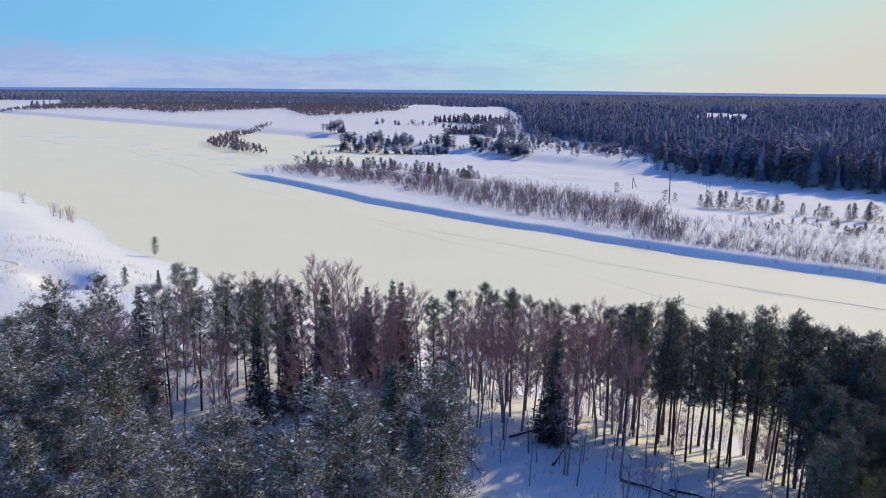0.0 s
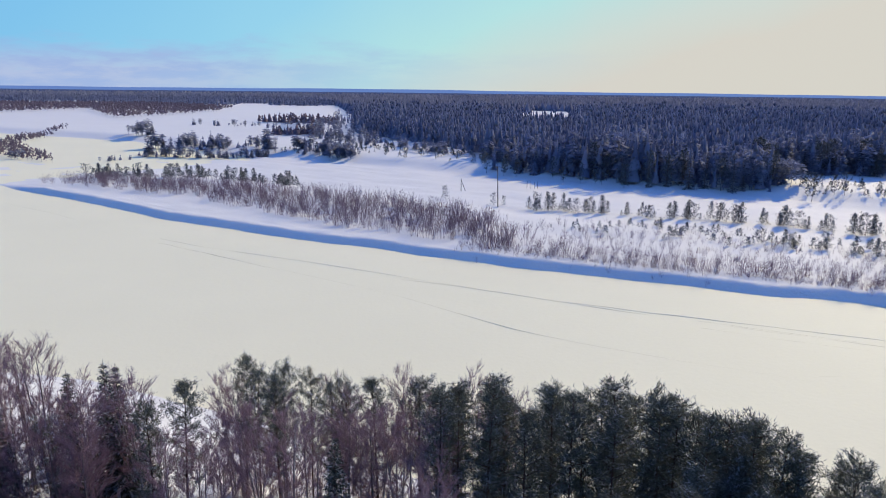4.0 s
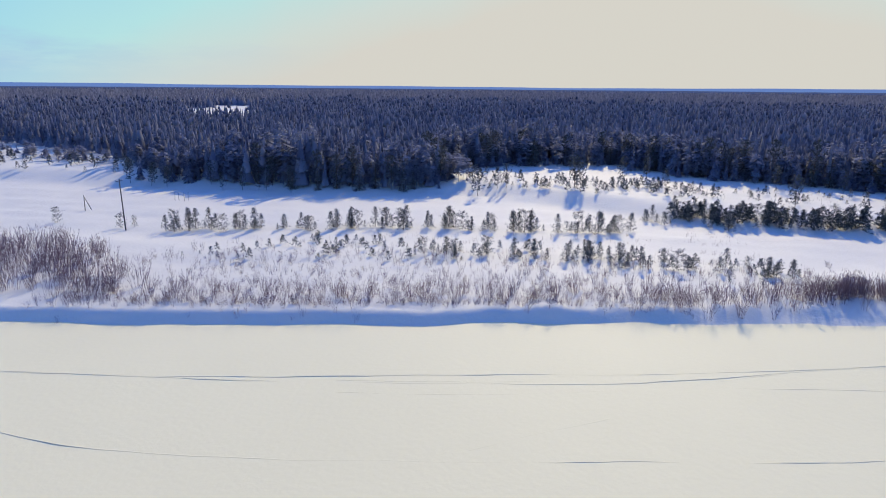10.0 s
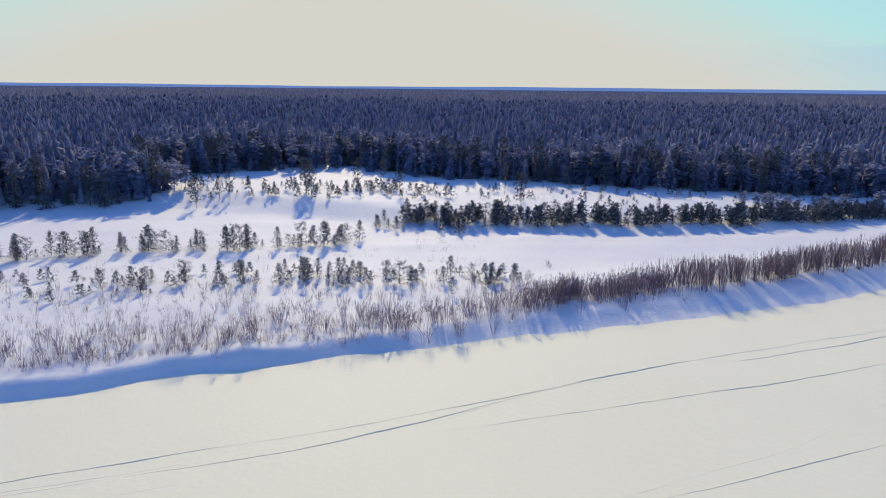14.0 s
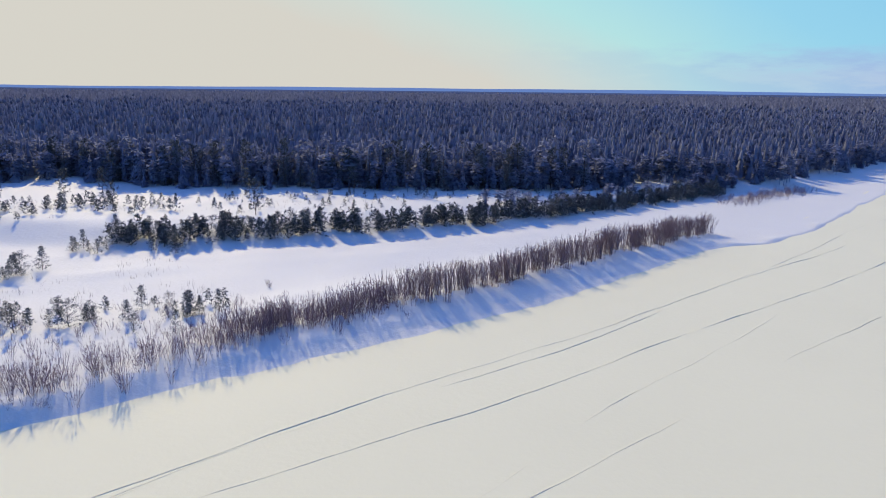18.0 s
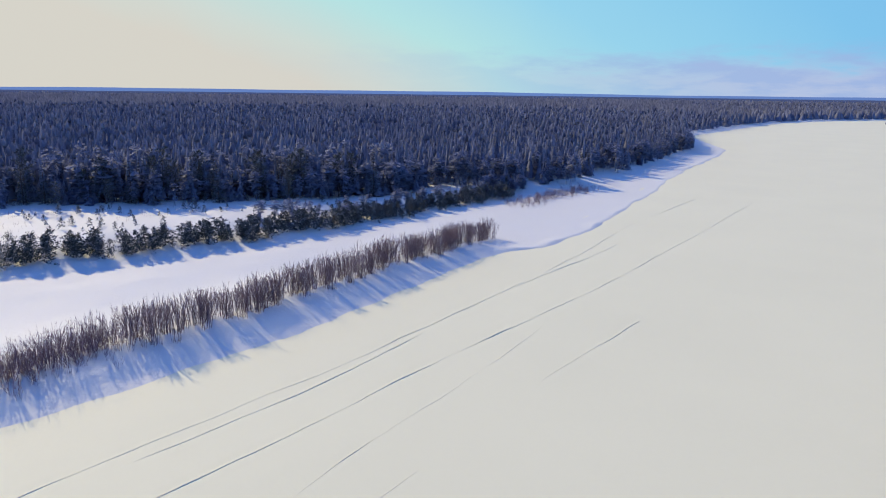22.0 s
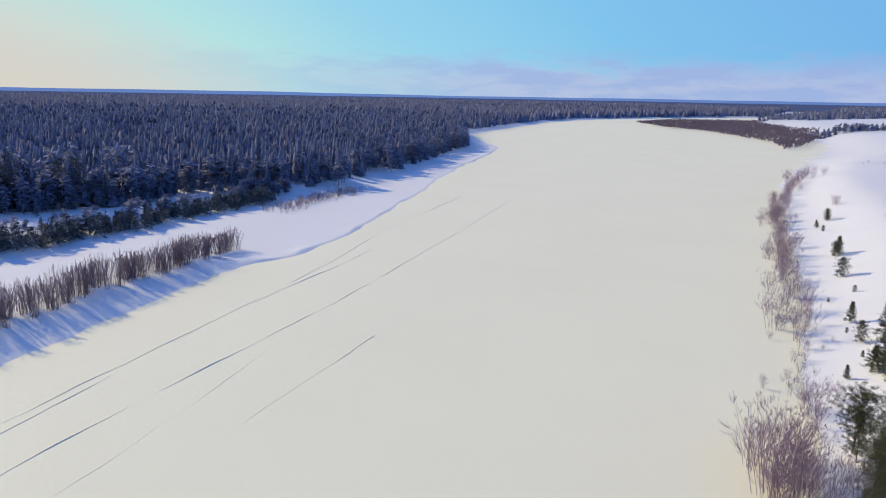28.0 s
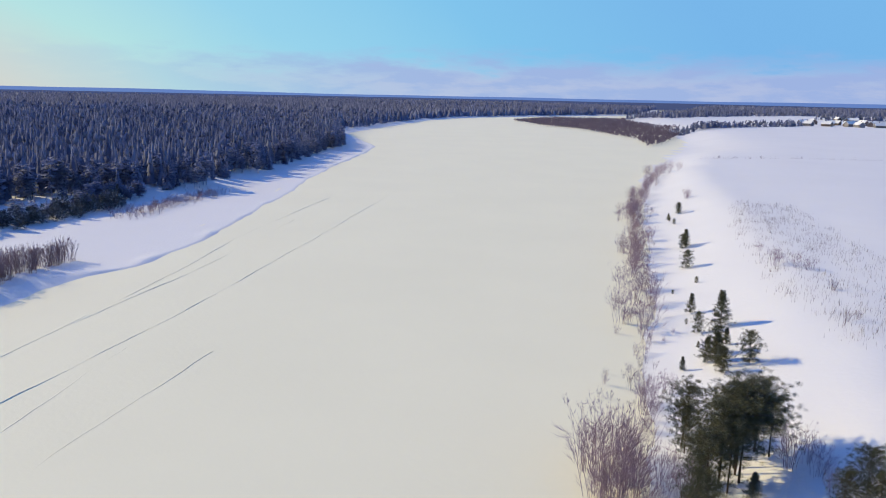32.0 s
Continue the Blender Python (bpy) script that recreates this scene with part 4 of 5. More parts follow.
def clump_tree(seed, lumps=5, sides=6):
    """A pine far off: a thin trunk and a few ragged lumps of crown."""
    rng = np.random.default_rng(seed)
    pieces = [(np.array([(-0.02, 0, 0), (0.02, 0, 0), (0, 0, 0.9)]), np.array([(0, 1, 2)]))]
    for i in range(lumps):
        c = np.array([rng.normal(0, 0.14), rng.normal(0, 0.14), 0.5 + 0.42 * i / (lumps - 1)])
        r = rng.uniform(0.2, 0.34) * (1 - 0.35 * i / lumps)
        ring = [c + r * np.array([math.cos(a), math.sin(a), rng.uniform(-0.35, 0.2)]) for a in np.arange(sides) * 2 * math.pi / sides + rng.uniform(0, 1)]
        V = np.array([c + (0, 0, r * 0.8)] + ring + [c - (0, 0, r * 0.4)])
        F = [(0, 1 + s, 1 + (s + 1) % sides) for s in range(sides)] + [(sides + 1, 1 + (s + 1) % sides, 1 + s) for s in range(sides)]
        pieces.append((V, np.array(F)))
    return join(pieces)


def ragged_tree(seed, n, pine):
    """A forest tree of separate drooping boughs, 1 m high and 1 m wide at scale 1."""
    rng = np.random.default_rng(seed)
    u = np.sort(1 - rng.uniform(0, 1, n) ** (0.8 if pine else 0.62) * (0.72 if pine else 0.94))
    az = np.arange(n) * 2.4 + rng.uniform(-0.5, 0.5, n)
    k = (u - 0.28) / 0.72
    reach = 0.5 * (np.sin(np.pi * np.clip(0.2 + 0.62 * k, 0, 1)) if pine else (1.06 - u)) * rng.uniform(0.55, 1.15, n)
    out = np.column_stack([np.cos(az), np.sin(az), 0 * az])
    side = np.column_stack([-np.sin(az), np.cos(az), 0 * az])
    half = reach * rng.uniform(0.28, 0.5, n)
    drop_ = (rng.uniform(-0.05, 0.05, n) if pine else -0.10 * reach - rng.uniform(0.02, 0.06, n))
    up = np.array([0, 0, 1.0])
    root = up * (u + 0.03)[:, None]
    V = np.stack([root, up * (u + drop_)[:, None] + out * (reach * 0.75)[:, None] - side * half[:, None] - up * 0.03,
                  up * (u + drop_)[:, None] + out * reach[:, None] + up * rng.uniform(-0.03, 0.02, n)[:, None],
                  up * (u + drop_)[:, None] + out * (reach * 0.75)[:, None] + side * half[:, None] - up * 0.03], 1).reshape(-1, 3)
    i = np.arange(n) * 4
    F = np.concatenate([np.stack([i, i + 1, i + 2], -1), np.stack([i, i + 2, i + 3], -1)])
    stem = (np.array([(-0.025, 0, 0), (0.025, 0, 0), (0, 0, 1.02), (0, -0.025, 0), (0, 0.025, 0), (0, 0, 1.03)]), np.array([(0, 1, 2), (3, 4, 5)]))
    return join([(V, F), stem])


def grow(name, P, forms, heights, widths, mat, label, rng):
    z = np.maximum(0, land(P[:, 0], P[:, 1]))
    pick = rng.integers(0, len(forms), len(P))
    stand = 1 + 0.18 * wave(P[:, 0], P[:, 1], 34, 3.0) + 0.10 * wave(P[:, 0], P[:, 1], 11, 1.0)
    pieces = []
    for k, (V, F) in enumerate(forms):
        m = pick == k
        n = m.sum()
        if n == 0:
            continue
        h = rng.uniform(*heights, n) * stand[m]
        w = rng.uniform(*widths, n) * h
        pieces.append(spread(V, F, np.column_stack([P[m], z[m] - 0.2]), np.column_stack([w, w, h])))
    ob = part_np(name, *join(pieces), mat)
    ob.data.shade_smooth()
    return tagged(ob, label, "forest", kind="stuff")


frng = np.random.default_rng(5)
in_forest = lambda P: inside(P, FOREST)
near_forms = [cone_tree(4, 7, s) if s % 5 else clump_tree(s, 3, 5) for s in range(1, 11)]
front_forms = [ragged_tree(50 + s, 52, s % 3 > 0) for s in range(9)]
mid_forms = [cone_tree(3, 5, s) for s in range(4)] + [clump_tree(9, 2, 4)]
far_forms = [cone_tree(1, 5, s) for s in range(4)]
P = forest_places(frng, 0, 620, 4.5, in_forest)
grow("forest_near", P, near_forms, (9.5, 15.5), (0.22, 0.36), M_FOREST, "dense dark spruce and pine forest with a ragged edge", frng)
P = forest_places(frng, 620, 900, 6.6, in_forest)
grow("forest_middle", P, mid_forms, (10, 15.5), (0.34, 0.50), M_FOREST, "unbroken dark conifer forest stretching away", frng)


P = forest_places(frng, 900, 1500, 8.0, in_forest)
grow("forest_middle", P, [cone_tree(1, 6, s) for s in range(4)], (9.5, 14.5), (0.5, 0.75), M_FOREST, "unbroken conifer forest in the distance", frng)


def canopy_fill():
    """An added uneven sheet under the tree tops, closing the gaps between trees."""
    xs = np.arange(60, 1400, 7.0)
    ys = np.arange(-500, 1400, 7.0)
    X, Y = np.meshgrid(xs, ys)
    X = X + frng.uniform(-2, 2, X.shape)
    Y = Y + frng.uniform(-2, 2, Y.shape)
    Z = np.maximum(0, land(X, Y)) + 5.2 + frng.uniform(-1.6, 1.6, X.shape)
    P = np.column_stack([X.ravel(), Y.ravel()])
    ok = in_forest(P)
    for dx, dy in ((14, 0), (-14, 0), (0, 14), (0, -14)):
        ok &= in_forest(P + np.array((dx, dy)))
    d = P - HUB
    az, r = np.degrees(np.arctan2(d[:, 0], d[:, 1])), np.hypot(*d.T)
    for a0, a1, r0_, r1_ in CLEARINGS:
        ok &= ~((az > a0 - 1) & (az < a1 + 1) & (r > r0_ - 30) & (r < r1_ + 30))
    ok &= r < 1150
    nx = len(xs)
    i = (np.arange(len(ys) - 1)[:, None] * nx + np.arange(nx - 1)[None]).ravel()
    F = np.stack([i, i + 1, i + nx + 1, i + nx], -1)
    F = F[ok[F].all(1)]
    used, inv = np.unique(F.ravel(), return_inverse=True)
    V = np.column_stack([P, Z.ravel()])[used]
    tagged(part_np("forest_understorey", V, inv.reshape(F.shape), M_FOREST), "uneven added sheet closing the gaps between the forest trees", "forest", kind="stuff")


canopy_fill()


# open snow between the far woods
FIELDS = [np.array(f, float) for f in (
    [(-599, 968), (-600, 1129), (-796, 1499), (-924, 1497), (-900, 900)],
    [(-465, 1314), (-271, 1303), (-310, 1492), (-514, 1453)],
    [(-55, 1180), (0, 1206), (-4, 1366), (-57, 1345)],
    [(-80, 700), (68, 736), (106, 1025), (119, 1176), (62, 1200), (-10, 1190), (-45, 1000)],
    [(400, -600), (600, -420), (746, -551), (968, -752), (1077, -975), (1147, -1193), (1131, -1438), (641, -1100)])]
LEFT_WOOD = np.array([(-560, 880), (-516, 970), (-460, 1000), (-325, 851), (-221, 985), (-142, 752), (-93, 821), (-61, 919), (-50, 1050), (-139, 1225), (-262, 1262), (-480, 1258), (-600, 1150)])
RIGHT_WOOD = np.array([(511, -327), (585, -375), (650, -396), (756, -428), (837, -433), (998, -480), (1080, -600), (1059, -669), (1040, -700), (900, -620), (700, -520), (638, -466), (532, -360)])


def far_mask(P):
    x, y = P[:, 0], P[:, 1]
    a, b = along(x, y), across(x, y)
    r = np.hypot(x - HUB[0], y - HUB[1])
    az = np.degrees(np.arctan2(x - HUB[0], y - HUB[1]))
    left = (az < 12) & (az > -50) & (r > 1190 + 30 * wave(x, y, 60, 1.0))
    right = (az > 118) & (az < 165) & (r > 1150) & (b < np.interp(a, *NEAR_FOOT) - 12)
    open_snow = inside(P, LEFT_WOOD) | inside(P, RIGHT_WOOD)
    for f in FIELDS:
        open_snow |= inside(P, f)
    return (inside(P, FOREST) | left | right) & ~open_snow


P = forest_places(frng, 1100, 1800, 9.5, lambda P: far_mask(P) & ~in_forest(P))
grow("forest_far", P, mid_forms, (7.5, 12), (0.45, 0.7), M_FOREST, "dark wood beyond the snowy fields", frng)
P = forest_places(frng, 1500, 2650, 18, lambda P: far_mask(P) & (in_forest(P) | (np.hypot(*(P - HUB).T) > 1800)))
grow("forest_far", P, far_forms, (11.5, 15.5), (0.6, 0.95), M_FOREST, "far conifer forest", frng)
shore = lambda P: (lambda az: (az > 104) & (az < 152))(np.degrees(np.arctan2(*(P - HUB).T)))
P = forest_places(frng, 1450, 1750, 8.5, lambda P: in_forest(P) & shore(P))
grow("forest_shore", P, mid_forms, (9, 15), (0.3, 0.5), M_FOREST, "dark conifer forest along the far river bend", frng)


def backdrop():
    """Hazy woods running out to a blue ridge on the horizon, all round."""
    n = 360
    az = np.arange(n) * 2 * np.pi / n
    rows = [(2450, 2), (2600, 11.5), (3100, 12.5), (3700, 13.5), (4400, 14.5), (4780, 15)]
    V = []
    for k, (r, h) in enumerate(rows):
        rr = r + 60 * np.sin(az * 23 + k)
        V.append(np.column_stack([HUB[0] + rr * np.sin(az), HUB[1] + rr * np.cos(az), h + frng.uniform(-0.8, 0.8, n)]))
    V = np.concatenate(V)
    i, j = np.meshgrid(np.arange(len(rows) - 1), np.arange(n), indexing="ij")
    q0, q1 = (i * n + j).ravel(), (i * n + (j + 1) % n).ravel()
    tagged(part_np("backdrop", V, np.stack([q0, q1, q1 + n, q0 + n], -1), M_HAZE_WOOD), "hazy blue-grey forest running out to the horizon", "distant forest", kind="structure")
    ridge = 32.5 + 3.0 * np.sin(az * 5 + 1.0) + 1.6 * np.sin(az * 13) + 0.8 * np.sin(az * 37)
    low = np.column_stack([HUB[0] + 4800 * np.sin(az), HUB[1] + 4800 * np.cos(az), 0 * az - 5])
    high = np.column_stack([HUB[0] + 4830 * np.sin(az), HUB[1] + 4830 * np.cos(az), ridge])
    j = np.arange(n)
    k = (j + 1) % n
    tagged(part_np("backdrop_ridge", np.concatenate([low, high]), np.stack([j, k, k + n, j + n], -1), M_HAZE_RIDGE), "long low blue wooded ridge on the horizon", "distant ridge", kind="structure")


backdrop()

# bare flood-plain woods, low and brown
bare_forms = [clump_tree(s, 3, 4) for s in range(30, 33)]
P = forest_places(frng, 0, 1600, 7.5, lambda P: inside(P, LEFT_WOOD))
grow("bare_wood", P, bare_forms, (4.0, 6.0), (0.9, 1.4), M_FARWOOD, "low bare brown wood on the flood plain", frng)
P = forest_places(frng, 0, 1500, 4.2, lambda P: inside(P, RIGHT_WOOD))
grow("bare_wood", P, bare_forms, (3.0, 4.6), (0.8, 1.2), M_FARWOOD, "low bare brown willow wood by the river bend", frng)
ISLET = np.array([(-146, 434), (-153, 487), (-150, 590), (-142, 595), (-141, 490), (-128, 445), (-104, 402), (-90, 364), (-109, 379), (-133, 410)])
P = forest_places(frng, 0, 900, 3.2, lambda P: inside(P, ISLET))
grow("bare_wood", P, bare_forms, (2.4, 4.6), (0.6, 0.9), M_FARWOOD, "bare willow on a small snowy river islet", frng)
for hedge, gap, hs, label in (([(-8, 690), (62, 650), (58, 632), (-5, 668)], 4.5, (5, 8), "bare wood between the snowy fields"),
                              ([(4, 522), (40, 528), (38, 506), (6, 502)], 4.2, (4, 7), "bare wood beside the snowy field"),
                              ([(632, -468), (674, -618), (690, -616), (648, -462)], 5, (5, 8), "dark hedge of trees beyond the snowy field"),
                              ([(672, -632), (700, -705), (716, -700), (690, -630)], 5, (5, 8), "dark hedge of trees near the village"),
                              ([(940, -1020), (860, -1130), (880, -1150), (965, -1040)], 6, (7, 11), "dark trees behind the village houses")):
    P = forest_places(frng, 0, 1600, gap, lambda P: inside(P, np.array(hedge, float)))
    grow("hedge_wood", P, bare_forms[:2] + near_forms[5:7], hs, (0.5, 0.9), M_FARWOOD if "bare" in label else M_FOREST, label, frng)

P = strew_line(EDGE[3:20], 620, frng, 9)
P = np.concatenate([P, strew_line(EDGE[18:24], 420, frng, 9)])
P = P[across(P[:, 0], P[:, 1]) > np.interp(along(P[:, 0], P[:, 1]), *BACK_SHORE) + 4]
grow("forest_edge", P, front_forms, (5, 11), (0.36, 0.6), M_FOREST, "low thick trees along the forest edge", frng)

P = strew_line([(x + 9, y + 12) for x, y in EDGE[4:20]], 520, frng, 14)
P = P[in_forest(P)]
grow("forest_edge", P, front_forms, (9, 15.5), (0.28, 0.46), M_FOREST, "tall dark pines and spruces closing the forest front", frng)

P = strew_line([(252, 78), (272, 57), (290, 44), (305, 32), (318, 22), (334, 10)], 90, frng, 5)
grow("forest_edge", P, front_forms, (2.8, 6.0), (0.5, 0.8), M_FOREST, "thick low pines along the snowy back shore", frng)
P = np.array(scatter(frng, 110, [(49, 393), (76, 439), (61, 504), (83, 741), (70, 760), (40, 600), (28, 500), (34, 405)]))
grow("pine_groves", P, front_forms, (4, 9.5), (0.4, 0.7), M_FOREST, "loose pines between forest and snowy fields", frng)
P = np.concatenate([strew_line([(-60, 395), (-20, 379), (6, 381)], 46, frng, 6), strew_line([(12, 388), (30, 368), (44, 348)], 30, frng, 7), strew_line([(-50, 450), (-15, 425), (8, 405)], 34, frng, 9),
                    strew_line([(44, 430), (70, 400), (92, 340)], 60, frng, 14), strew_line([(-60, 640), (0, 610), (50, 560)], 40, frng, 12)])
grow("pine_groves", P, front_forms, (2.6, 6.5), (0.6, 1.0), M_FOREST, "dark low pines in rows on the snowy plain", frng)

# trees that stand alone along the forest's edge
edge_pines = [tree_thing("pine_tree", pine_meshes(s, 12, 0.18, 2.1, 26, 4, 11, 0.3, 0.62, slim=0.28), (M_BARK, M_BARK, M_YOUNG), "dark pine at the edge of the far forest", "pine tree", "trees at the forest edge") for s in range(100, 104)]
edge_spruces = [tree_thing("spruce_tree", spruce_meshes(s, 12, 2.1, 14, 7, 4), (M_BARK, M_BARK, M_YOUNG), "dark spruce at the edge of the far forest", "spruce tree", "trees at the forest edge") for s in range(110, 113)]
line = [p for p in EDGE[5:19]]
plant(edge_pines, [tuple(p) for p in strew_line(line, 45, frng, 5)], frng, (9, 14))
plant(edge_spruces, [tuple(p) for p in strew_line(line, 55, frng, 5)], frng, (9, 15))
plant(edge_pines, [(178, 205), (180, 203), (195, 188), (197, 190), (193, 184), (215.7, 129.4), (233, 190), (246, 151), (256, 135), (260, 123), (282, 82), (276, 80.5), (325, 40), (215, 186), (208, 164), (170, 205)], frng, (6.5, 9.5))
plant(edge_pines, [tuple(p) for p in strew_line([(86, 300), (110, 268), (128, 246)], 12, frng, 6)], frng, (5, 9))
for x, y, n, r, h in ((-78, 519, 9, 8, 7), (-55, 437, 7, 6, 6.5), (-50, 394, 9, 8, 3), (-43, 449, 7, 6, 7), (-28, 430, 8, 8, 6.5), (-14, 380, 12, 8, 3.5), (-2, 382, 8, 5, 3.5),
                       (3, 400, 3, 2, 9.5), (22, 391, 9, 6, 6.5), (31, 368, 7, 4, 4.5), (38, 352, 8, 5, 5), (-66, 374, 8, 7, 2.2), (-20, 414, 5, 5, 6), (-112, 385, 3, 3, 4.5)):
    P = np.array((x, y)) + frng.normal(0, r * 0.55, (n + n // 2, 2))
    grow("pine_groves", P, front_forms, (h * 0.75, h * 1.35), (0.5, 0.85), M_FOREST, "small group of dark pines on the snowy plain", frng)
drop(edge_pines + edge_spruces + small_pines + crown_pines + tall_pines + snowy_pines + bushy_pines + close_pines + full_pines + spruces)

# ---- power pole ----
def utility_pole(x, y, h):
    z = ground_at(x, y)
    root = tagged(new("utility_pole"), "tall weathered wooden pole with a short crossarm in snow", "power pole")
    root.matrix_basis = pose(x, y, z, 0, -2.5, 25)
    part_np("post", *tube([(0, 0, -0.5), (0, 0, h * 0.5), (0, 0, h)], [0.17, 0.14, 0.11], 8), M_WOOD, root)
    arm = part_np("crossarm", *tube([(-0.9, 0.12, h - 0.5), (0.9, 0.12, h - 0.5)], [0.07, 0.07], 4), M_WOOD, root)
    for dx in (-0.8, 0.8, 0.0):
        part_np("insulator", *tube([(dx, 0.12, h - 0.45), (dx, 0.12, h - 0.3), (dx, 0.12, h - 0.2)], [0.04, 0.06, 0.03], 6), M_METAL, arm)


utility_pole(69.4, 212.5, 12.2)
utility_pole_stub = tagged(new("braced_post"), "short leaning wooden post with a slanting brace", "post")
utility_pole_stub.matrix_basis = pose(67, 246, ground_at(67, 246), 0, 0, 30)
part_np("post", *tube([(0, 0, -0.4), (0, 0, 4.2)], [0.12, 0.09], 6), M_WOOD, utility_pole_stub)
part_np("brace", *tube([(2.2, 0, -0.4), (0.1, 0, 3.6)], [0.10, 0.08], 6), M_WOOD, utility_pole_stub)
for i, (x, y) in enumerate([(92.6, 248.8), (93.9, 248), (95.2, 248.6), (91.6, 249.4)]):
    stake = tagged(new("wooden_stake"), "thin upright wooden stake in open snow", "stake", "stakes on the flood plain")
    stake.matrix_basis = pose(x, y, ground_at(x, y), 4 - 3 * i, 3 * i - 4, 0)
    part_np("rod", *tube([(0, 0, -0.3), (0, 0, 2.4)], [0.06, 0.045], 6), M_WOOD, stake)


# ---- tracks on the river ----
def curve_through(points, gap=0.8):
    """Even steps along a smooth line through the points."""
    P = np.array(points, float)
    s = np.concatenate([[0], np.cumsum(np.linalg.norm(np.diff(P, axis=0), axis=1))])
    u = np.arange(0, s[-1], gap)
    Q = np.column_stack([np.interp(u, s, P[:, 0]), np.interp(u, s, P[:, 1])])
    k = np.ones(25) / 25
    pad = np.vstack([np.repeat(Q[:1], 12, 0), Q, np.repeat(Q[-1:], 12, 0)])
    return np.column_stack([np.convolve(pad[:, i], k, "valid") for i in range(2)])


def snow_track(points, strength, seed, gap=0.8, width=0.15, base=None, least=0.32):
    """A furrow with a thrown-up edge, fading in and out with the drift."""
    Q = curve_through(points, gap)
    n = len(Q)
    T = np.gradient(Q, axis=0)
    T /= np.linalg.norm(T, axis=1)[:, None] + 1e-9
    S = np.column_stack([-T[:, 1], T[:, 0]])
    d = np.arange(n) * gap
    Q = Q + S * (0.35 * wave(d, 0 * d, 17, seed) + 0.12 * wave(d, 0 * d, 4, seed + 1))[:, None]
    fade = np.clip(0.62 + 0.5 * wave(d, 0 * d + seed, 23, seed) + 0.3 * wave(d, 0 * d, 6, seed) - 0.32 + least, least, 1.15) * strength * 0.52
    fade[:3] = fade[-3:] = 0
    off = np.array([-1.0, -0.45, -0.1, 0.2, 0.55, 1.0]) * width
    hgt = np.array([-0.03, 0.55, 1.0, 0.25, 0.7, -0.03])
    z0 = 0.05 * wave(Q[:, 0], Q[:, 1], 31) if base is None else base(Q[:, 0], Q[:, 1])
    V = np.zeros((n, 6, 3))
    V[:, :, 0] = Q[:, None, 0] + S[:, None, 0] * off
    V[:, :, 1] = Q[:, None, 1] + S[:, None, 1] * off
    V[:, :, 2] = z0[:, None] + hgt * fade[:, None] - 0.02
    i = (np.arange(n - 1)[:, None] * 6 + np.arange(5)[None]).ravel()
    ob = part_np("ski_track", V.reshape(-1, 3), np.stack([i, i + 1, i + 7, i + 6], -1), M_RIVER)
    return tagged(ob, "thin track furrow drifted over on the frozen river", "snow track", "tracks on the river")


TRACKS = [([(-21.6, 184), (-4.8, 164.8), (18.5, 139.5), (29.8, 125.7), (37.4, 113.2), (43.9, 105.6), (48.2, 101.7), (57.9, 93.5), (70, 84.5), (83, 75.5), (94, 66), (108, 58), (122.6, 49), (139.5, 42.6), (157.7, 32), (171, 24.5), (196, 11.7)], 0.21),
          ([(100.6, 83.3), (113, 72.8), (140, 51.7), (152.6, 43.2), (163.7, 36.2), (207, 5), (271, -35.5), (345, -81)], 0.22),
          ([(-22, 188), (-5.7, 171.8), (25.6, 145.5), (42.8, 129), (56.4, 118.3), (78, 103.5), (95.7, 90.5), (117, 77), (134, 67), (154, 53.8), (164, 45.8), (177, 38), (188, 31.6), (208, 19.3), (229, 7.2), (268, -12.5), (322, -47)], 0.17),
          ([(24.5, 143.6), (40, 131.7), (56, 118.2), (76, 101.6), (89, 91.9), (98, 86.2), (116, 77.3), (129.5, 69), (150.5, 53), (164.8, 42.8), (184, 33.2), (199, 25), (234, 1), (285, -28)], 0.17),
          ([(64, 107.8), (75, 98.9), (86, 91.5), (96, 86)], 0.15), ([(100.6, 83.5), (105, 82), (112, 79), (118, 76)], 0.15),
          ([(99.2, 62.4), (117.6, 48.4), (139.8, 34.4), (150, 28), (168, 16.5), (190, 1)], 0.13), ([(67, 87), (80, 84.6), (91, 82.1)], 0.08),
          ([(-12, 105), (4, 99.9), (18.3, 95.2), (29.1, 91.4), (40, 88)], 0.10), ([(65.4, 110.9), (77, 101.9), (90, 92.6), (97.5, 88.5)], 0.13),
          ([(-169, 382), (-140, 340), (-106, 298.5), (-74, 271)], 0.25), ([(-125, 330), (-90, 268), (-50, 222), (-21, 182)], 0.1)]
for i, (pts, strength) in enumerate(TRACKS):
    snow_track(pts, strength, 1.7 * i + 0.4)


path_track = snow_track([(-88, 122), (-80, 119), (-73, 117.5), (-69, 113.5), (-71, 108.5), (-79, 105), (-90, 104)], 0.3, 9.1, 0.5, 0.45, lambda x, y: land(x, y) + 0.06)
path_track.name = "foot_path"
tagged(path_track, "trodden looping path in the snowy near slope", "path", "paths")
for pts, high in (([(233.5, 21), (243.3, 15.7), (256.4, 10.5), (266, 4.3), (284, -4.7), (301, -15.4), (330.6, -27.3), (385, -51)], 1.1),
                  ([(104, 109.5), (119, 99), (130, 91.5), (139, 85.5), (149.5, 79), (160, 71.5)], 0.9)):
    ledge = snow_track(pts, high, 3.3 + high, 0.8, 0.95, least=-0.2)
    ledge.name = "snow_ledge"
    tagged(ledge, "broken wind-cut snow ledge along the far shore", "snow drift", "ledges along the shore")


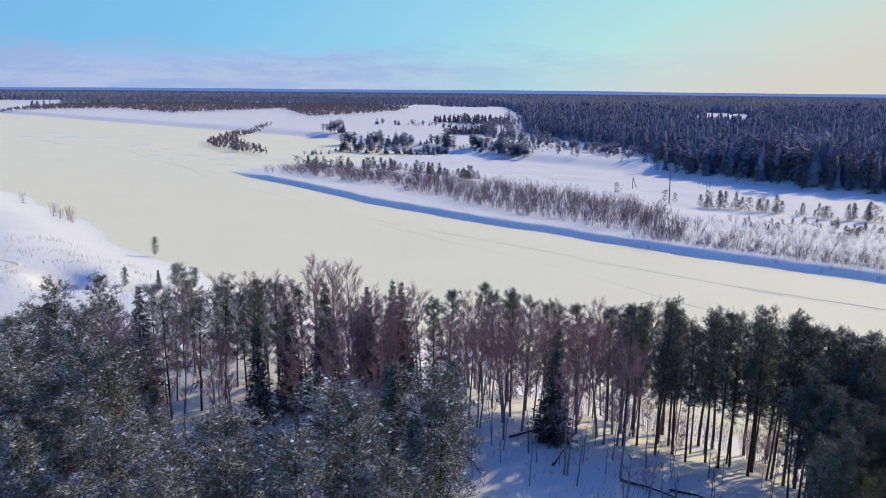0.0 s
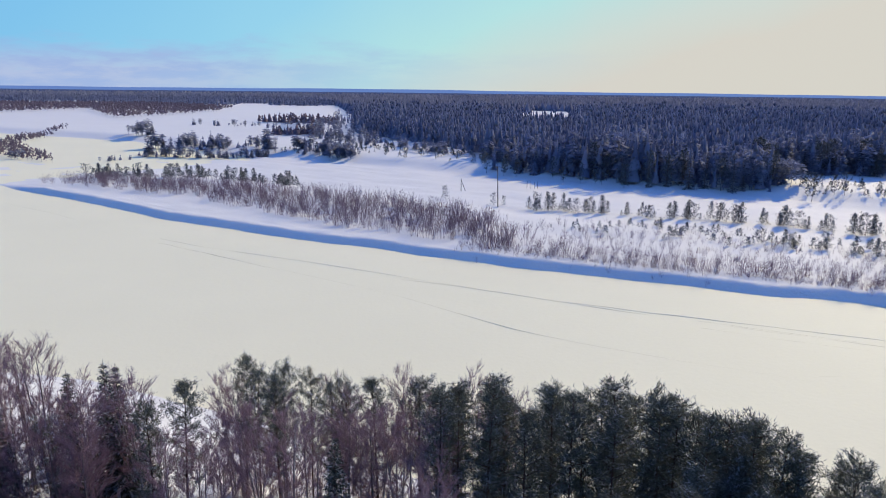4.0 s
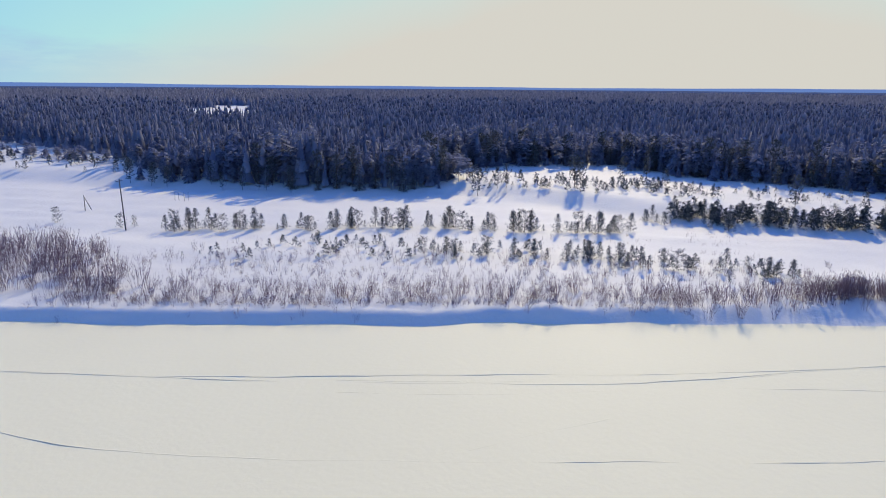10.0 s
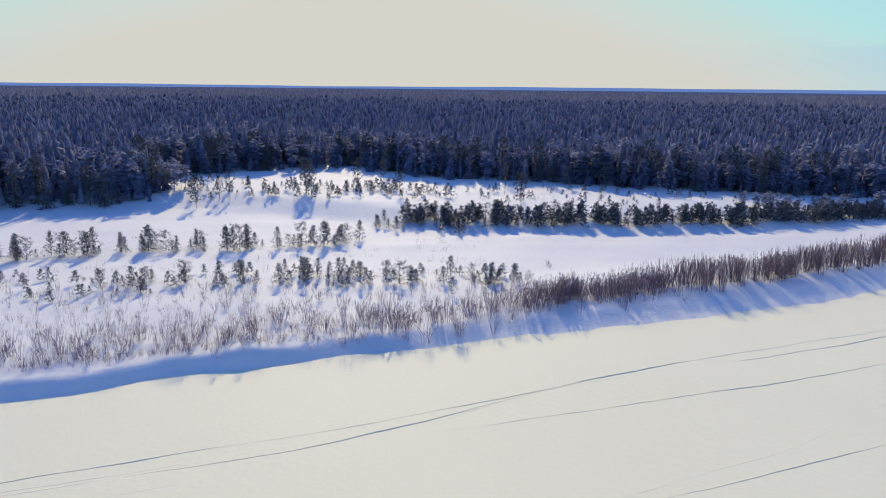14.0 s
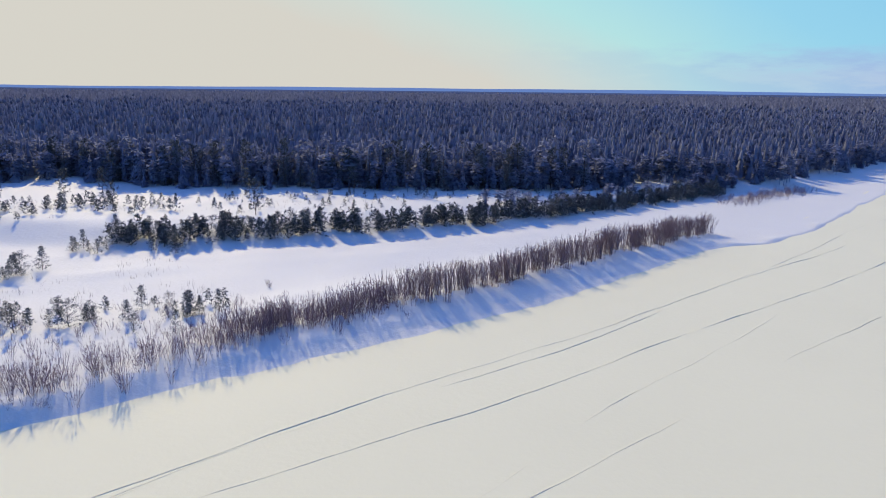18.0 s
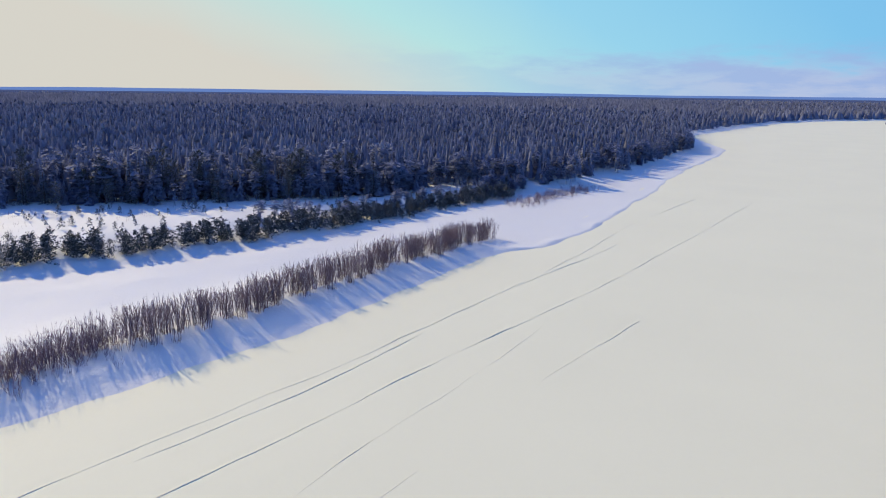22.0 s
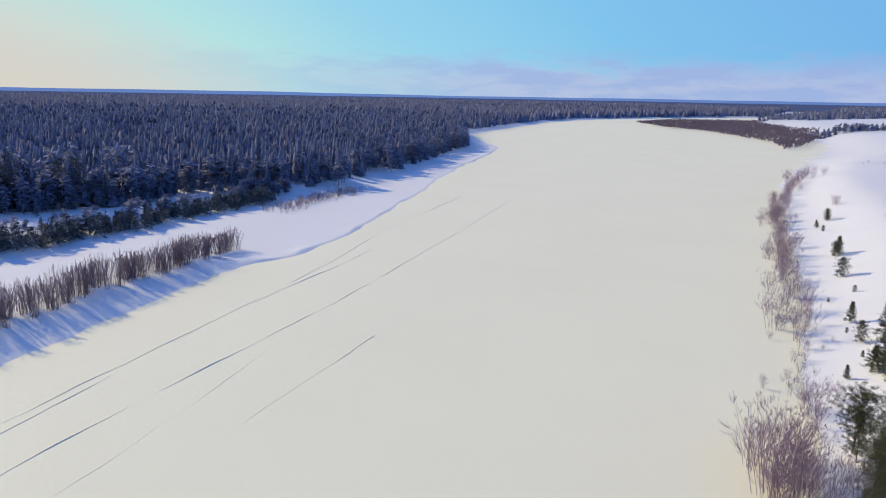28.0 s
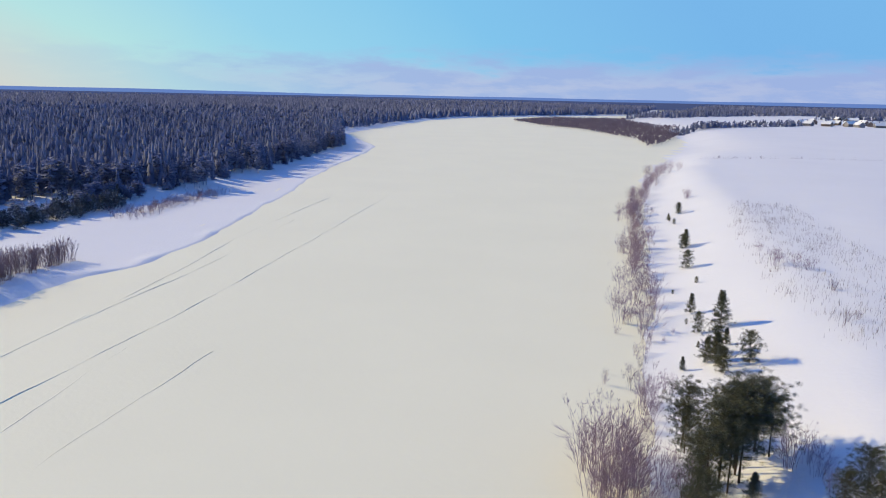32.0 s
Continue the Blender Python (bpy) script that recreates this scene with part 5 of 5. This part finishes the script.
# ---- dry stalks in the snow ----
def stalks(places, hs, seed, label):
    r = np.random.default_rng(seed)
    P = np.asarray(places)
    z = np.maximum(0, land(P[:, 0], P[:, 1])) - 0.05
    n = len(P)
    h = r.uniform(*hs, n)
    az = r.uniform(0, 3.14, n)
    w = np.column_stack([np.cos(az), np.sin(az), 0 * az]) * 0.022
    base = np.column_stack([P, z])
    tip = base + np.column_stack([r.normal(0, 0.16, n), r.normal(0, 0.16, n), h])
    V = np.stack([base - w, base + w, tip], 1).reshape(-1, 3)
    return tagged(part_np("dry_stalks", V, np.arange(len(V)).reshape(-1, 3), M_STALK), label, "dry grass", kind="stuff")


def clumped(r, n, corners, size):
    c = np.array(scatter(r, n // 6, corners))
    return np.repeat(c, 6, 0) + r.normal(0, size, (len(c) * 6, 2))


srng = np.random.default_rng(77)
stalks(clumped(srng, 3600, [(146, -62), (190, -92), (245, -140), (232, -150), (176, -110), (138, -80)], 0.7), (0.5, 1.3), 1, "dry weed stalks standing in the snowy field")
stalks(clumped(srng, 700, [(-85, 150), (-45, 112), (-35, 95), (-60, 95), (-95, 130)], 0.8), (0.4, 1.1), 2, "dry weed stalks on the snowy near slope")
stalks(clumped(srng, 500, [(5, 58), (22, 54), (26, 44), (16, 36), (2, 46)], 0.6), (0.3, 0.8), 3, "dry stalks in the snow between the trees")
stalks(clumped(srng, 1500, [(60, 150), (95, 122), (150, 90), (185, 128), (150, 148), (90, 192)], 0.7), (0.5, 1.4), 4, "dry stalks in the snow of the far bank")
stalks(clumped(srng, 600, [(172, 214), (190, 175), (240, 110), (275, 75), (250, 140), (205, 212)], 0.8), (0.5, 1.4), 5, "dry stalks in the clearing before the forest")

stalks(np.repeat(strew_line([(364, -236), (350, -265), (337, -289), (325, -320), (318, -350)], 60, srng, 2), 6, 0) + srng.normal(0, 0.6, (360, 2)), (0.6, 1.6), 6, "line of dry stalks across the snowy field")


# ---- village ----
def house(x, y, turn, l, w, h, tone):
    root = tagged(new("village_house"), "small wooden village house with thick snow on its roof", "house", "houses of the village")
    root.matrix_basis = pose(x, y, ground_at(x, y), 0, 0, turn)
    bm = bmesh.new()
    lo, hi = [], []
    for sx, sy in ((-1, -1), (1, -1), (1, 1), (-1, 1)):
        lo.append(bm.verts.new((sx * l / 2, sy * w / 2, -0.5)))
        hi.append(bm.verts.new((sx * l / 2, sy * w / 2, h)))
    g0, g1 = bm.verts.new((-l / 2, 0, h + w * 0.42)), bm.verts.new((l / 2, 0, h + w * 0.42))
    for i in range(4):
        j = (i + 1) % 4
        if i in (0, 2):
            bm.faces.new((lo[i], lo[j], hi[j], hi[i]))
    bm.faces.new((lo[1], lo[2], hi[2], g1, hi[1]))
    bm.faces.new((lo[3], lo[0], hi[0], g0, hi[3]))
    part("wall", bm, tone, root)
    for s in (-1, 1):
        bm = bmesh.new()
        e, t = 0.5, 0.35
        pts = [(-l / 2 - e, s * (w / 2 + e), h - e * 0.84), (l / 2 + e, s * (w / 2 + e), h - e * 0.84), (l / 2 + e, 0, h + w * 0.42), (-l / 2 - e, 0, h + w * 0.42)]
        a = [bm.verts.new((px_, py_, pz + 0.02)) for px_, py_, pz in pts]
        b = [bm.verts.new((px_, py_, pz + t)) for px_, py_, pz in pts]
        bm.faces.new(a)
        bm.faces.new(b)
        for i in range(4):
            bm.faces.new((a[i], a[(i + 1) % 4], b[(i + 1) % 4], b[i]))
        part("roof_slope", bm, M_SNOW, root, "roof slope under thick snow")
    for k in range(2 + int(l > 9)):
        u = -l / 2 + l * (k + 0.5) / (2 + int(l > 9))
        for s in (-1, 1):
            bm = bmesh.new()
            for dx, dz, sx, sz in ((-0.52, 0, 0.12, 1.3), (0.52, 0, 0.12, 1.3), (0, 0.62, 1.16, 0.12), (0, -0.62, 1.16, 0.12), (0, 0, 0.06, 1.2)):
                bmesh.ops.create_cube(bm, size=1, matrix=Matrix.Translation((u + dx, s * (w / 2 + 0.05), h * 0.55 + dz)) @ Matrix.Diagonal((sx, 0.1, sz, 1)))
            window = part("window", bm, M_WOOD, root)
            bm = bmesh.new()
            bmesh.ops.create_cube(bm, size=1, matrix=Matrix.Translation((u, s * (w / 2 + 0.02), h * 0.55)) @ Matrix.Diagonal((1.0, 0.06, 1.2, 1)))
            part("pane", bm, M_GLASS, window, "dark window pane")
    bm = bmesh.new()
    bmesh.ops.create_cube(bm, size=1, matrix=Matrix.Translation((l * 0.15, w * 0.1, h + w * 0.42 + 0.5)) @ Matrix.Diagonal((0.6, 0.6, 1.4, 1)))
    part("chimney", bm, M_WALL, root)


M_WALL_GREY = mat_varied("grey_plank_wall", (0.16, 0.15, 0.14), (0.30, 0.28, 0.26), 0.6, 0.85)
hr = np.random.default_rng(3)
for i, (x, y) in enumerate([(706, -718), (700, -742), (712, -752), (690, -768), (724, -775), (708, -790), (672, -760), (735, -800), (690, -805), (662, -782), (760, -790), (745, -755),
                            (640, -770), (820, -930), (860, -985), (835, -965), (890, -1000), (720, -830), (655, -815)]):
    house(x, y, float(hr.uniform(0, 180)), float(hr.uniform(8, 13)), float(hr.uniform(6, 8)), float(hr.uniform(2.8, 3.8)), M_WALL if i % 3 else M_WALL_GREY)
house(16, 523, 20, 12, 7, 3, M_WALL)


# ---- small things under the near trees ----
def fallen_log(x, y, turn, l, r):
    root = tagged(new("fallen_log"), "thin fallen tree trunk half sunk in snow", "log", "fallen wood under the trees")
    root.matrix_basis = pose(x, y, ground_at(x, y) + 0.12, 0, 0, turn)
    part_np("trunk", *tube([(0, 0, -0.1), (l * 0.5, 0.1, 0.1), (l, -0.05, 0.0)], [r, r * 0.8, r * 0.3], 7), M_BARK, root)
    for k in range(3):
        s = l * (0.45 + 0.17 * k)
        part_np("branch", *tube([(s, 0, 0.05), (s + 0.5, 0.35 * (-1) ** k, 0.45)], [r * 0.35, 0.01], 4), M_BARK, root)
    part_np("snow_cap", *tube([(l * 0.1, 0.03, r * 0.7), (l * 0.5, 0.12, r * 0.7 + 0.1), (l * 0.8, 0, r * 0.5)], [r * 0.3, r * 0.75, r * 0.2], 6), M_SNOW, root)


for x, y, turn, l, r in ((14, 49, -35, 4.5, 0.13), (17.5, 48, -32, 4, 0.11), (9, 51, 60, 5, 0.12), (20.5, 46.5, -40, 3.6, 0.1), (6, 56, 20, 4.4, 0.12), (-8, 56, 150, 5, 0.14), (-11, 58, 100, 4, 0.12), (2, 53, -70, 3.8, 0.1)):
    fallen_log(x, y, turn, l, r)
saplings = [tree_thing("young_birch", birch_meshes(s, 5, 1, 9, 0.3, 0.16, 2, 8, 0.010), (M_BIRCH_BARK, M_TWIG, M_TWIG), "thin bare birch sapling in the snow", "birch tree",
                       "saplings under the trees", ("trunk", "branchwork", "twig_crown")) for s in range(300, 303)]
plant(saplings, scatter(srng, 46, [(4, 60), (22, 56), (27, 46), (18, 40), (6, 47), (-6, 54)]), srng, (2.5, 6.5), 5)
plant(saplings, scatter(srng, 24, [(-25, 66), (-5, 66), (-4, 56), (-20, 54)]), srng, (3, 7), 5)
drop(saplings)
